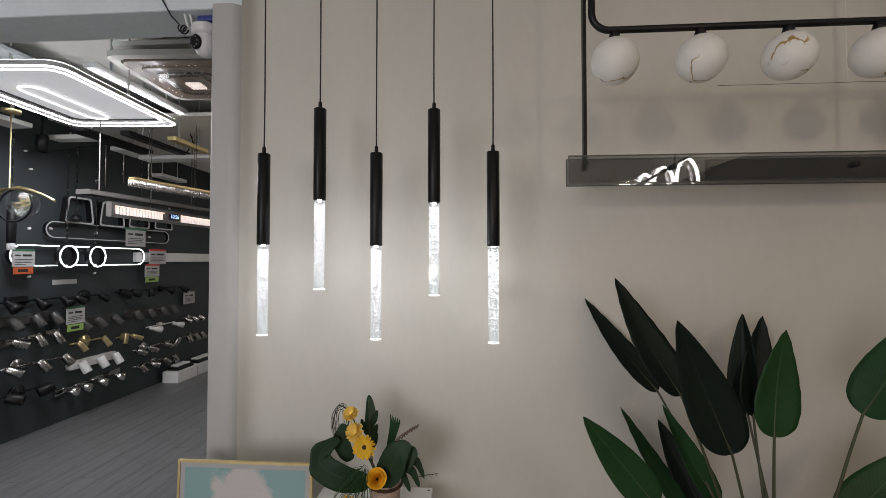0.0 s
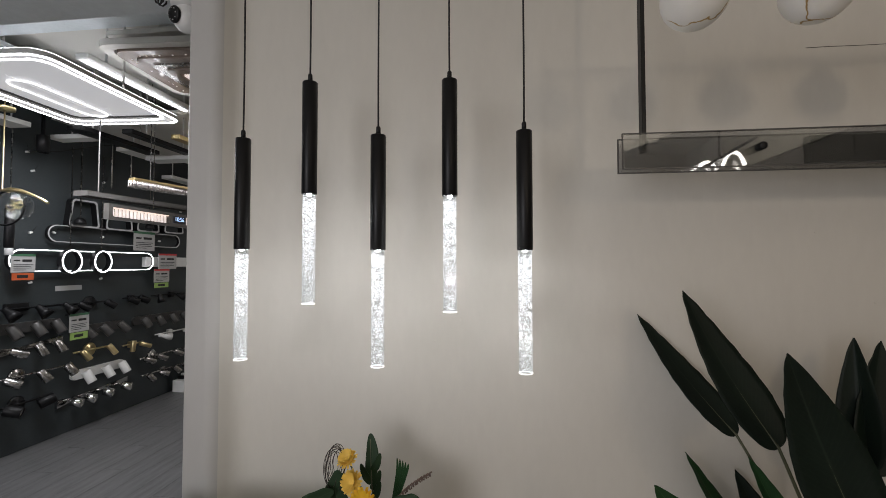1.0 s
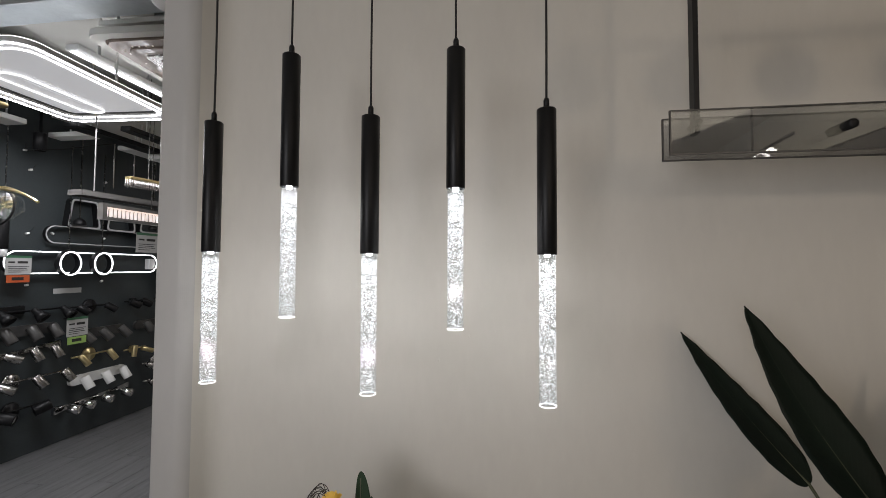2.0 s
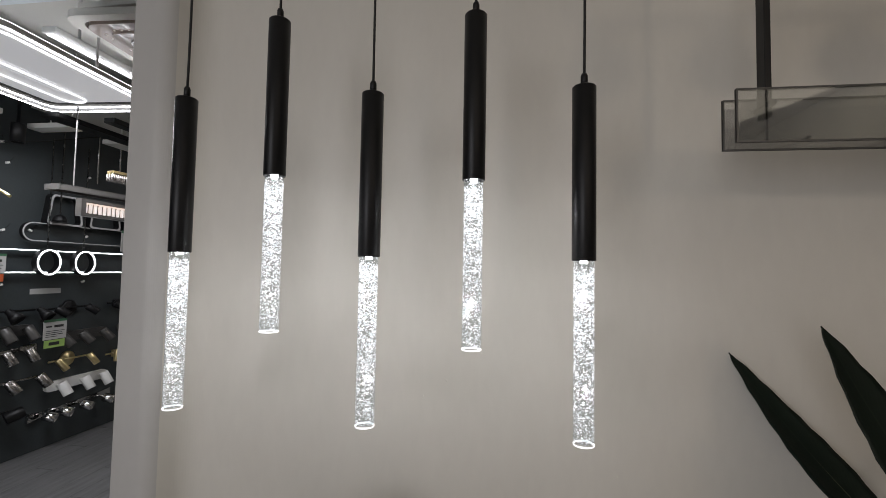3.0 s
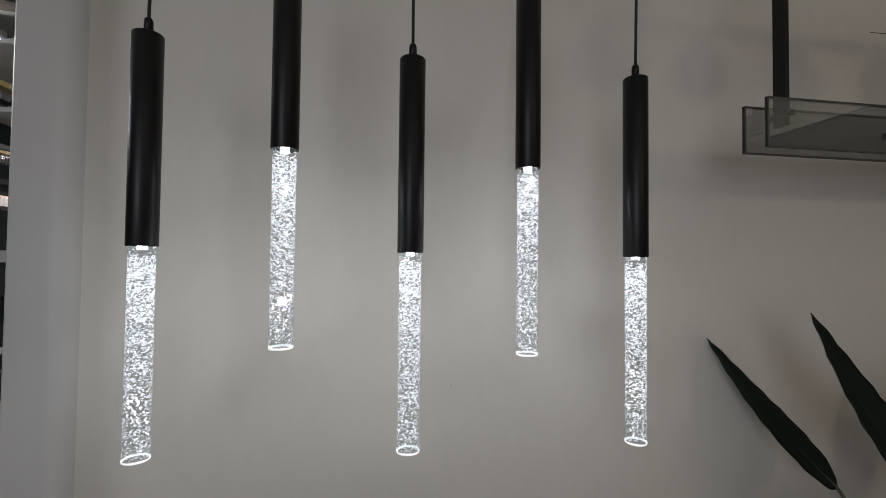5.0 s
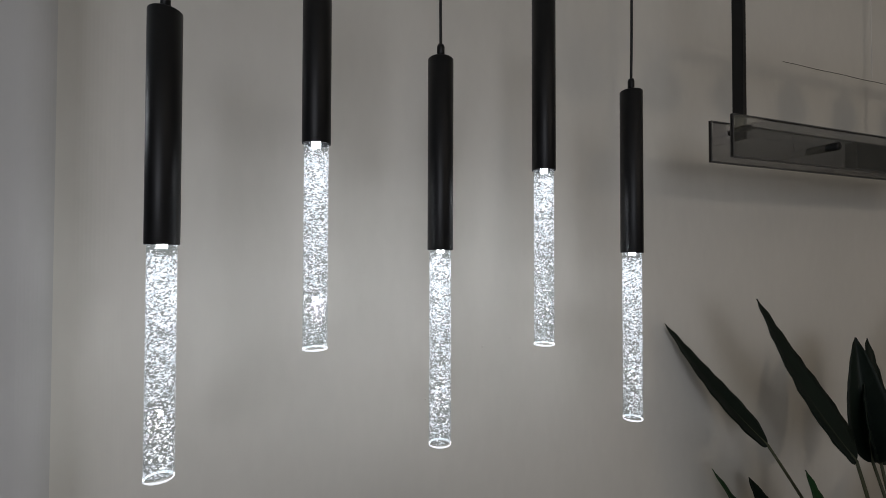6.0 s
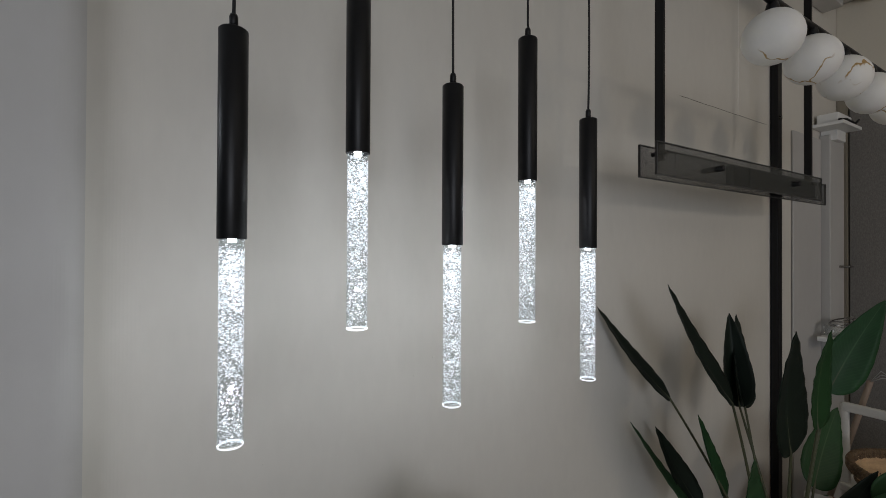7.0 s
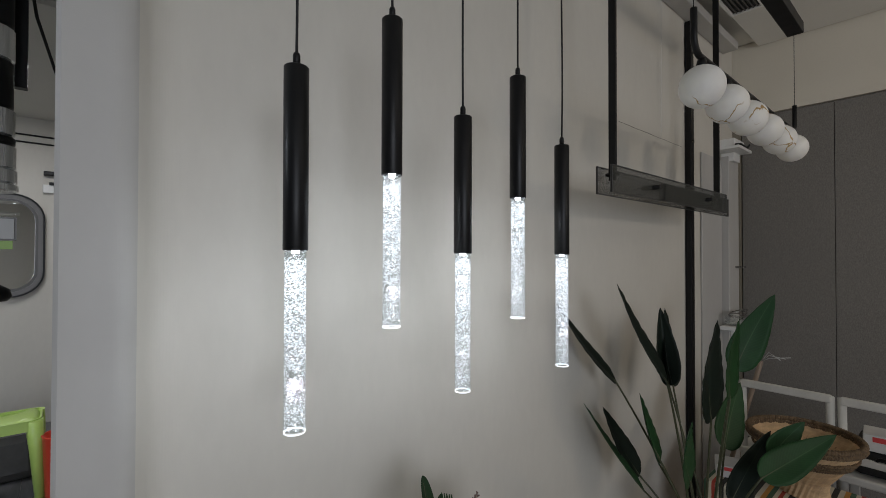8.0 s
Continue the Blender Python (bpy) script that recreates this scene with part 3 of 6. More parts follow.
def leaf(tip, base, width, face, material, fold=0.25, bow=0.03, twist=0.0, broad=0.55):
    """A pointed blade from base to tip that faces the given way; fold lifts its halves, bow bends it."""
    tip, base = Vector(tip), Vector(base)
    d = tip - base
    n = d.length
    d.normalize()
    f0 = Vector(face)
    f0 = (f0 - d * f0.dot(d)).normalized()
    bm = bmesh.new()
    uv = bm.loops.layers.uv.new("blade")
    rows, cols = 24, 8
    grid, coords = [], {}
    for i in range(rows + 1):
        s = 0.5 - 0.5 * math.cos(math.pi * i / rows)
        f = Matrix.Rotation(twist * (s - 0.5), 3, d) @ f0
        across = d.cross(f)
        # width along the blade: round at the foot, drawn out to a point
        w = width / 2 * max(0.012, (math.sin(math.pi * min(1, s ** (broad + 0.06))) ** 0.72) * (1 - 0.2 * s) * 1.1)
        c = base + d * n * s + f * (bow * math.sin(math.pi * s)) * -1
        line = []
        for j in range(cols + 1):
            u = 2 * j / cols - 1
            rip = 0.0015 * math.sin(s * 41 + 3 * u) * abs(u)
            v = bm.verts.new(c + across * (u * w) + f * (fold * w * abs(u) ** 1.3 + rip))
            coords[v] = (u, s)
            line.append(v)
        grid.append(line)
    for a, b in zip(grid, grid[1:]):
        for j in range(cols):
            q = bm.faces.new([a[j], a[j + 1], b[j + 1], b[j]])
            q.smooth = True
            for l in q.loops:
                l[uv].uv = coords[l.vert]
    blade = part("leaf", bm, material, plant, fix=False)
    mod = blade.modifiers.new("thickness", "SOLIDIFY")
    mod.thickness = 0.0014
    # stalk: from the pot to the foot of the blade, and on as the midrib
    bm = bmesh.new()
    root = FOOT + Vector((random.uniform(-0.04, 0.04), random.uniform(-0.04, 0.04), -0.02))
    mid = root.lerp(base, 0.55) + Vector((0, 0, 0.04)) - d * 0.05
    pts = []
    for k in range(13):
        t = k / 12
        pts.append(root * (1 - t) ** 2 + mid * 2 * t * (1 - t) + base * t * t)
    for k in range(1, 9):
        s = 0.085 * k
        pts.append(base + d * n * s - f0 * (bow * math.sin(math.pi * s) + 0.0015))
    sweep(bm, pts, [0.0056 - 0.0022 * k / 12 for k in range(13)] + [0.0022 - 0.0002 * k for k in range(8)], seg=7)
    part("stalk", bm, M_STEM, plant)


random.seed(9)
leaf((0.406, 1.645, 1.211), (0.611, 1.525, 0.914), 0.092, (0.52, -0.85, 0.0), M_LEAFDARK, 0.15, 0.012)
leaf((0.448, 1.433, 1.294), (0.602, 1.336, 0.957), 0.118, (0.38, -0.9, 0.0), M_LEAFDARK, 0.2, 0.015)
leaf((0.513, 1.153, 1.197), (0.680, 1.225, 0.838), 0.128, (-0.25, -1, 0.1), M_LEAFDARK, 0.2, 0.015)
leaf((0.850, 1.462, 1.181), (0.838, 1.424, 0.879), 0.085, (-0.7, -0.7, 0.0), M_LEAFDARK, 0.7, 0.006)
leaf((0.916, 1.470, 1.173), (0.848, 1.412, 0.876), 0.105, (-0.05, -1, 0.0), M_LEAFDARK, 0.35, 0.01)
leaf((0.785, 1.169, 1.174), (0.768, 1.195, 0.897), 0.105, (-0.08, -1, 0.05), M_LEAFBACK, 0.18, 0.012)
leaf((1.105, 1.138, 1.242), (1.032, 1.254, 0.941), 0.122, (-0.85, -0.6, 0.1), M_LEAF, 0.18, 0.015)
leaf((1.20, 1.28, 0.855), (1.0, 1.28, 0.634), 0.115, (-0.8, -0.7, 0.1), M_LEAFBACK, 0.15, 0.01)
leaf((1.157, 0.97, 0.741), (0.87, 1.13, 0.618), 0.108, (-0.6, -0.55, 0.7), M_LEAF, 0.2, 0.015)
leaf((1.158, 1.06, 0.762), (1.03, 1.14, 0.640), 0.09, (-0.7, -0.5, 0.2), M_LEAF, 0.25, 0.01)
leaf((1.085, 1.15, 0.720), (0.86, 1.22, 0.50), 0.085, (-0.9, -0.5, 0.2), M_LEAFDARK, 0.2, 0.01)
leaf((0.515, 1.600, 0.834), (0.70, 1.46, 0.50), 0.085, (0.6, -0.8, 0.1), M_LEAF, 0.2, 0.01)
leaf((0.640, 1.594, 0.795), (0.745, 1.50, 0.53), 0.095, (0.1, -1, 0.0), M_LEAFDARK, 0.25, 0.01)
leaf((0.275, 1.14, 0.955), (0.48, 1.22, 0.70), 0.098, (-0.2, -1, 0.25), M_LEAF, 0.2, 0.015)
leaf((0.585, 1.422, 0.90), (0.745, 1.424, 0.60), 0.068, (0.2, -1, 0.1), M_LEAF, 0.5, 0.008)

# ---- side table with picture and flowers ----
TABLE_Z, TX0, TX1 = 0.53, -0.445, -0.15
table = thing("side_table", (-0.5, 1.45, 0), "white topped side table with screwed corners", "table")
part("tabletop", boxes(((TX0 - 0.1, 1.30, TABLE_Z - 0.018), (TX1, 1.60, TABLE_Z)), bevel=0.003), M_WHITE, table)
for x in (TX0 - 0.07, TX1 - 0.05):
    for y in (1.33, 1.57):
        part("leg", boxes(((x, y - 0.015, 0.0), (x + 0.03, y + 0.015, TABLE_Z - 0.018)), bevel=0.002), M_WHITE, table)
for x in (TX1 - 0.012,):
    bm = bmesh.new()
    rod(bm, (x, 1.58, TABLE_Z), (x, 1.58, TABLE_Z + 0.0015), 0.004, seg=10)
    part("screw", bm, M_INK, table)
bm = bmesh.new()
rod(bm, (-0.53, 1.58, TABLE_Z), (-0.53, 1.58, TABLE_Z + 0.0015), 0.004, seg=10)
part("screw", bm, M_INK, table)

# framed print, standing on the floor on a low plinth in front of the pilaster
sky_print = bpy.data.materials.new("cloud_print")
sky_print.use_nodes = True
nt = sky_print.node_tree
b = nt.nodes["Principled BSDF"]
b.inputs["Roughness"].default_value = 0.25
tc = nt.nodes.new("ShaderNodeTexCoord")
cl = node(nt, "ShaderNodeTexNoise", Scale=9.0, Detail=6.0, Roughness=0.6)
nt.links.new(tc.outputs["Object"], cl.inputs["Vector"])
dist = nt.nodes.new("ShaderNodeVectorMath")
dist.operation = "DISTANCE"
dist.inputs[1].default_value = (-0.77, 1.40, 0.56)
nt.links.new(tc.outputs["Object"], dist.inputs[0])
comb = nt.nodes.new("ShaderNodeMath")
comb.operation = "MULTIPLY_ADD"
comb.inputs[1].default_value = -0.28
nt.links.new(cl.outputs[0], comb.inputs[0])
nt.links.new(dist.outputs["Value"], comb.inputs[2])
cm = nt.nodes.new("ShaderNodeMapRange")
cm.inputs["From Min"].default_value, cm.inputs["From Max"].default_value = -0.015, -0.045
nt.links.new(comb.outputs[0], cm.inputs["Value"])
mx = nt.nodes.new("ShaderNodeMix")
mx.data_type = "RGBA"
nt.links.new(cm.outputs[0], mx.inputs["Factor"])
mx.inputs["A"].default_value = (0.27, 0.43, 0.42, 1)
mx.inputs["B"].default_value = (0.60, 0.56, 0.53, 1)
nt.links.new(mx.outputs["Result"], b.inputs["Base Color"])
picture = thing("framed_picture", (-0.77, 1.42, 0.0), "cloud print with a white mount in a thin gold frame", "picture")
PX0, PX1, PZ0, PZ1 = -1.0, -0.535, 0.10, 0.676
bm = bmesh.new()
rect = lambda a: [(PX0 + a, PZ0 + a), (PX1 - a, PZ0 + a), (PX1 - a, PZ1 - a), (PX0 + a, PZ1 - a)]
lean = lambda u, v, d: Vector((u, 1.42 + d + (v - PZ0) * 0.04, v))
band(bm, rect(0), rect(0.008), -0.004, 0.006, lean)
part("frame", bm, M_GOLD, picture, "thin gold frame")
bm = bmesh.new()
band(bm, rect(0.0082), rect(0.024), -0.001, 0.004, lean)
part("mount", bm, M_PAPER, picture, "white card mount")
bm = bmesh.new()
band(bm, rect(0.0242), [(x * 0.001 - 0.77, z * 0.001 + 0.4) for x, z in rect(0.2)], -0.001, 0.003, lean)
part("print", bm, sky_print, picture, "blue sky and white cloud print")
plinth = thing("plinth", (-0.77, 1.45, 0), "low white display plinth under the picture", "plinth")
part("body", boxes(((-1.0, 1.36, 0.002), (-0.735, 1.56, 0.098)), bevel=0.004), M_WHITE, plinth)

# flower arrangement
VX, VY = -0.29, 1.44
flowers = thing("flower_arrangement", (VX, VY, TABLE_Z), "yellow gerberas and roses with dark leaves in a woven pot", "flowers")
bm = bmesh.new()
lathe(bm, [(0, 0), (0.040, 0), (0.043, 0.004), (0.052, 0.094), (0.052, 0.100), (0.047, 0.100), (0.044, 0.08), (0, 0.08)], pose(VX, VY, TABLE_Z), seg=28)
pot = part("pot", bm, M_BASKETPOT, flowers, "pinkish woven pot with a brown rim")
bm = bmesh.new()
sweep(bm, [(VX + 0.052 * math.cos(radians(a)), VY + 0.052 * math.sin(radians(a)), TABLE_Z + 0.092 + 0.001 * math.sin(a)) for a in range(0, 360, 12)], 0.006, closed=True, seg=8)
part("rim", bm, M_SEED, pot)


def petal_ring(bm, c, face, n, r0, r1, w, lift, jitter=0.1):
    face = Vector(face).normalized()
    m = Matrix.Translation(c) @ face.to_track_quat("Z", "Y").to_matrix().to_4x4()
    for k in range(n):
        a = 2 * math.pi * k / n + random.uniform(-jitter, jitter)
        rr = r1 * random.uniform(0.9, 1.06)
        rows = []
        for i in range(6):
            s = i / 5
            r = r0 + (rr - r0) * s
            ww = w * (0.35 + 0.65 * math.sin(math.pi * min(1, 0.18 + 0.72 * s)))
            z = lift * s * s + random.uniform(-0.0006, 0.0006)
            rows.append([bm.verts.new(m @ Vector((r * math.cos(a) - q * ww * math.sin(a), r * math.sin(a) + q * ww * math.cos(a), z + 0.0016 * abs(q)))) for q in (-1, 0, 1)])
        for p, q in zip(rows, rows[1:]):
            for j in range(2):
                bm.faces.new([p[j], p[j + 1], q[j + 1], q[j]]).smooth = True


def gerbera(c, face, r, mat, layers=2):
    bm = bmesh.new()
    for k in range(layers):
        petal_ring(bm, Vector(c) + Vector(face).normalized() * (0.002 * k), face, 19, 0.004, r * (1 - 0.18 * k), r * 0.13, r * (0.05 + 0.25 * k))
    head = part("flower_head", bm, mat, flowers, "open yellow gerbera with a dark eye" if mat is M_YELLOW else "pale yellow gerbera", fix=False)
    bm = bmesh.new()
    lathe(bm, [(0, 0.0), (r * 0.2, 0.0), (r * 0.16, 0.002), (0, 0.003)], Matrix.Translation(c) @ Vector(face).to_track_quat("Z", "Y").to_matrix().to_4x4() @ pose(0, 0, 0.003), seg=14)
    part("eye", bm, M_SEED if mat is M_YELLOW else M_PALEYELLOW, head)
    bm = bmesh.new()
    sweep(bm, [Vector((VX, VY, TABLE_Z + 0.05)), Vector((VX, VY, TABLE_Z + 0.05)).lerp(Vector(c), 0.6) + Vector((0, 0.012, 0)), Vector(c) - Vector(face).normalized() * 0.004], 0.0022, seg=6)
    part("stem", bm, M_STEM, flowers)


random.seed(21)
gerbera((-0.343, 1.372, 0.765), (-0.05, -1, 0.25), 0.038, M_YELLOW)
gerbera((-0.380, 1.395, 0.802), (-0.3, -1, 0.6), 0.032, M_PALEYELLOW, 3)
gerbera((-0.398, 1.415, 0.850), (-0.2, -0.7, 0.9), 0.028, M_PALEYELLOW, 3)
gerbera((-0.392, 1.36, 0.590), (-0.2, -1, 0.2), 0.03, M_YELLOW)


def rose(c, face, r):
    m = Matrix.Translation(c) @ Vector(face).to_track_quat("Z", "Y").to_matrix().to_4x4()
    bm = bmesh.new()
    for ring, (n, r0, h, open_) in enumerate(((2, 0.22, 0.55, 0.02), (3, 0.4, 0.6, 0.1), (4, 0.62, 0.55, 0.22), (5, 0.82, 0.42, 0.38))):
        for k in range(n):
            a0 = 2 * math.pi * k / n + ring * 0.7
            span = 2 * math.pi / n * 1.3
            rows = []
            for i in range(6):
                s = i / 5
                rad = r * (r0 * (0.45 + 0.55 * math.sin(math.pi * 0.5 * s)) + open_ * s ** 3)
                line = []
                for j in range(8):
                    q = j / 7
                    a = a0 + span * (q - 0.5)
                    z = r * (-0.5 + (h + 0.5) * s * (1 - 0.25 * (2 * q - 1) ** 4)) - (0.12 * r if s == 1 else 0) * open_ * 2
                    line.append(bm.verts.new(m @ Vector(((rad + r * 0.04 * q) * math.cos(a), (rad + r * 0.04 * q) * math.sin(a), z))))
                rows.append(line)
            for p, q in zip(rows, rows[1:]):
                for j in range(7):
                    bm.faces.new([p[j], p[j + 1], q[j + 1], q[j]]).smooth = True
    part("rose", bm, M_ROSE, flowers, "orange yellow rose", fix=False)
    bm = bmesh.new()
    sweep(bm, [m @ Vector((0, 0, -0.4 * r)), Vector((VX, VY, TABLE_Z + 0.05))], 0.003, seg=6)
    part("stem", bm, M_STEM, flowers)


rose((-0.304, 1.372, 0.669), (0.1, -0.9, 0.55), 0.026)


def big_leaf(pts, width, face, mat, name="leaf", cup=0.1):
    """A broad blade along a curve of points."""
    bm = bmesh.new()
    uv = bm.loops.layers.uv.new("blade")
    pts = [Vector(p) for p in pts]
    rows, coords = [], {}
    n = 24
    for i in range(n + 1):
        s = 0.5 - 0.5 * math.cos(math.pi * i / n)
        k = min(int(s * (len(pts) - 1)), len(pts) - 2)
        t = s * (len(pts) - 1) - k
        a, b_, c_, e = pts[max(k - 1, 0)], pts[k], pts[k + 1], pts[min(k + 2, len(pts) - 1)]
        p = 0.5 * ((2 * b_) + (c_ - a) * t + (2 * a - 5 * b_ + 4 * c_ - e) * t * t + (3 * b_ - a - 3 * c_ + e) * t ** 3)
        d = ((c_ - a) if t < 0.5 else (e - b_)).normalized()
        f = Vector(face)
        f = (f - d * f.dot(d)).normalized()
        x = d.cross(f)
        w = width / 2 * max(0.02, math.sin(math.pi * s ** 0.7) ** 0.6)
        line = []
        for j in range(9):
            u = j / 4 - 1
            v = bm.verts.new(p + x * u * w + f * (cup * w * u * u))
            coords[v] = (u, s)
            line.append(v)
        rows.append(line)
    for p, q in zip(rows, rows[1:]):
        for j in range(8):
            fc = bm.faces.new([p[j], p[j + 1], q[j + 1], q[j]])
            fc.smooth = True
            for l in fc.loops:
                l[uv].uv = coords[l.vert]
    ob = part(name, bm, mat, flowers, fix=False)
    md = ob.modifiers.new("thickness", "SOLIDIFY")
    md.thickness = 0.0012


M_FLORIST = leaf_material("florist_leaf", (0.018, 0.042, 0.018), (0.05, 0.09, 0.04))
# broad folded leaves at the sides, a slit upright one behind
big_leaf([(-0.33, 1.40, 0.64), (-0.41, 1.375, 0.663), (-0.48, 1.37, 0.705), (-0.478, 1.38, 0.752), (-0.43, 1.40, 0.775)], 0.084, (0.25, -1, 0.1), M_FLORIST)
big_leaf([(-0.40, 1.42, 0.70), (-0.43, 1.415, 0.76), (-0.415, 1.41, 0.80), (-0.375, 1.40, 0.785)], 0.06, (0.0, -1, 0.2), M_FLORIST)
big_leaf([(-0.30, 1.41, 0.63), (-0.26, 1.39, 0.70), (-0.235, 1.385, 0.75), (-0.20, 1.39, 0.77)], 0.092, (-0.2, -1, 0.25), M_FLORIST)
big_leaf([(-0.30, 1.43, 0.68), (-0.225, 1.40, 0.72), (-0.185, 1.40, 0.755)], 0.085, (0.3, -1, 0.4), M_FLORIST)
big_leaf([(-0.350, 1.46, 0.775), (-0.347, 1.47, 0.84), (-0.355, 1.479, 0.895)], 0.036, (0.1, -1, 0), M_FLORIST)
for z, s in ((0.83, 1), (0.80, -1), (0.785, 1), (0.755, 1)):
    big_leaf([(-0.348, 1.465, z - 0.035), (-0.348 + s * 0.016, 1.46, z - 0.01), (-0.348 + s * 0.027, 1.455, z + 0.022)], 0.021, (0, -1, 0.1), M_FLORIST)
bm = bmesh.new()
sweep(bm, [(-0.33, 1.44, 0.66), (-0.346, 1.46, 0.77), (-0.355, 1.477, 0.88)], 0.0018, seg=6)
part("stem", bm, M_STEM, flowers)
for k in range(5):
    big_leaf([(-0.30, 1.47, 0.66), (-0.283 + 0.006 * k, 1.49, 0.78), (-0.284 + 0.008 * k, 1.495, 0.826 - 0.004 * k)], 0.008, (0.2, -1, 0), M_LEAF, "blade_of_grass")
for k, (dx, dz) in enumerate(((0.10, 0.035), (0.125, 0.0), (0.11, -0.03), (0.08, -0.045))):
    x, z = -0.30 + dx, 0.70 + dz
    big_leaf([(x - 0.05, 1.43, z), (x - 0.01, 1.42, z + 0.004), (x + 0.015, 1.415, z - 0.045)], 0.026, (0.2, -1, 0.3), M_FLORIST, "small_leaf")
# looped vines
for k in range(11):
    bm = bmesh.new()
    r1, r2 = random.uniform(0.012, 0.032), random.uniform(0.034, 0.052)
    cx, cz = -0.432 + 0.007 * random.uniform(-1, 1), 0.824 + 0.006 * random.uniform(-1, 1)
    sweep(bm, [(cx + r1 * math.cos(radians(a)) + 0.006 * k * (a / 300 - 0.5) * 0.4, 1.41 + 0.004 * k + 0.01 * math.sin(radians(a)), cz + r2 * math.sin(radians(a))) for a in range(-60, 255, 15)] , 0.0009, seg=5)
    part("vine", bm, M_VINE, flowers)
# heather sprig
bm = bmesh.new()
p0, p1 = Vector((-0.283, 1.45, 0.735)), Vector((-0.187, 1.472, 0.798))
sweep(bm, [p0, p0.lerp(p1, 0.5) + Vector((0, 0, 0.006)), p1], 0.0012, seg=5)
for k in range(60):
    t = 0.2 + 0.8 * k / 60
    c = p0.lerp(p1, t) + Vector((0, 0, 0.006 * math.sin(math.pi * t)))
    a = k * 2.4
    q = c + Vector((0.35 * math.cos(a) + 0.5, 0.8 * math.sin(a), math.cos(a) * 0.9)) * 0.011 * (1.2 - 0.5 * t)
    rod(bm, c, q, 0.0010, 0.0020, seg=5)
part("heather_sprig", bm, M_HEATHER, flowers, "dry brown heather sprig")
# trailing asparagus fern and the long wire-like twig
bm = bmesh.new()
for k in range(90):
    a = Vector((random.uniform(-0.37, -0.33), random.uniform(1.35, 1.38), random.uniform(0.66, 0.71)))
    d = Vector((random.uniform(-0.07, 0.02), random.uniform(-0.02, 0.01), random.uniform(-0.10, -0.03)))
    sweep(bm, [a, a + d * 0.5 + Vector((0, 0, 0.008)), a + d], 0.0008, seg=4)
part("fern", bm, M_LEAF, flowers, "fine trailing fern")
bm = bmesh.new()
sweep(bm, [(-0.20, 1.42, 0.65), (-0.15, 1.42, 0.663), (-0.115, 1.42, 0.668)], 0.0011, seg=5)
for k in range(8):
    p = Vector((-0.195 + 0.01 * k, 1.42, 0.651 + 0.002 * k))
    sweep(bm, [p, p + Vector((0.008, -0.003, 0.005 * (-1) ** k))], 0.0007, seg=4)
part("twig", bm, M_VINE, flowers)

# ---- chairs, basket and striped bench by the fabric panels ----
def chair(at):
    x, y = at
    c = thing("dining_chair", (x, y, 0), "worn white painted chair with an open frame back", "chair", "white chairs by the grey panels")
    back = x
    for dy in (-0.165, 0.165):
        bm = bmesh.new()
        sweep(bm, [(back + 0.0, y + dy, 0.0), (back + 0.02, y + dy, 0.40), (back - 0.0, y + dy, 0.77)], 0.016, seg=8, flat=0.7, normal=(1, 0, 0))
        part("back_leg", bm, M_CHAIR, c)
        part("front_leg", boxes(((back + 0.36, y + dy - 0.017, 0), (back + 0.395, y + dy + 0.017, 0.41)), bevel=0.003), M_CHAIR, c)
    part("top_rail", boxes(((back - 0.011, y - 0.17, 0.740), (back + 0.012, y + 0.17, 0.776)), bevel=0.005), M_CHAIR, c)
    part("lower_rail", boxes(((back - 0.004, y - 0.15, 0.50), (back + 0.016, y + 0.15, 0.53)), bevel=0.004), M_CHAIR, c)
    part("seat", boxes(((back - 0.01, y - 0.18, 0.41), (back + 0.40, y + 0.18, 0.445)), bevel=0.008), M_CHAIR, c)


chair((1.60, 1.212))
chair((1.60, 0.842))

stripes = bpy.data.materials.new("striped_cloth")
stripes.use_nodes = True
nt = stripes.node_tree
b = nt.nodes["Principled BSDF"]
b.inputs["Roughness"].default_value = 0.9
tc = nt.nodes.new("ShaderNodeTexCoord")
sep = nt.nodes.new("ShaderNodeSeparateXYZ")
nt.links.new(tc.outputs["Object"], sep.inputs[0])
mu = nt.nodes.new("ShaderNodeMath")
mu.operation = "MULTIPLY"
mu.inputs[1].default_value = 9.0
nt.links.new(sep.outputs[1], mu.inputs[0])
fr = nt.nodes.new("ShaderNodeMath")
fr.operation = "FRACT"
nt.links.new(mu.outputs[0], fr.inputs[0])
cr = nt.nodes.new("ShaderNodeValToRGB")
cr.color_ramp.interpolation = "CONSTANT"
for k, (pos, col) in enumerate(((0.0, (0.03, 0.03, 0.025)), (0.17, (0.55, 0.5, 0.38)), (0.3, (0.35, 0.05, 0.03)), (0.42, (0.55, 0.5, 0.38)), (0.55, (0.05, 0.10, 0.06)), (0.7, (0.45, 0.22, 0.05)), (0.85, (0.5, 0.46, 0.36)))):
    el = cr.color_ramp.elements[0] if k == 0 else cr.color_ramp.elements.new(pos)
    el.position, el.color = pos, (*col, 1)
nt.links.new(fr.outputs[0], cr.inputs[0])
nt.links.new(cr.outputs[0], b.inputs["Base Color"])
bench = thing("bench", (1.33, 1.05, 0), "low bench draped with a striped cloth", "bench")
part("seat", boxes(((1.17, 0.62, 0.06), (1.50, 1.40, 0.40)), bevel=0.012), M_CARTON, bench)
bm = bmesh.new()
box(bm, (1.162, 0.60, 0.14), (1.508, 1.415, 0.414), 0.014)
part("striped_cloth", bm, stripes, bench, "striped woven cloth")
for y in (0.66, 1.36):
    for x in (1.2, 1.47):
        bm = bmesh.new()
        rod(bm, (x, y, 0), (x, y, 0.06), 0.02)
        part("foot", bm, M_BLACK, bench)

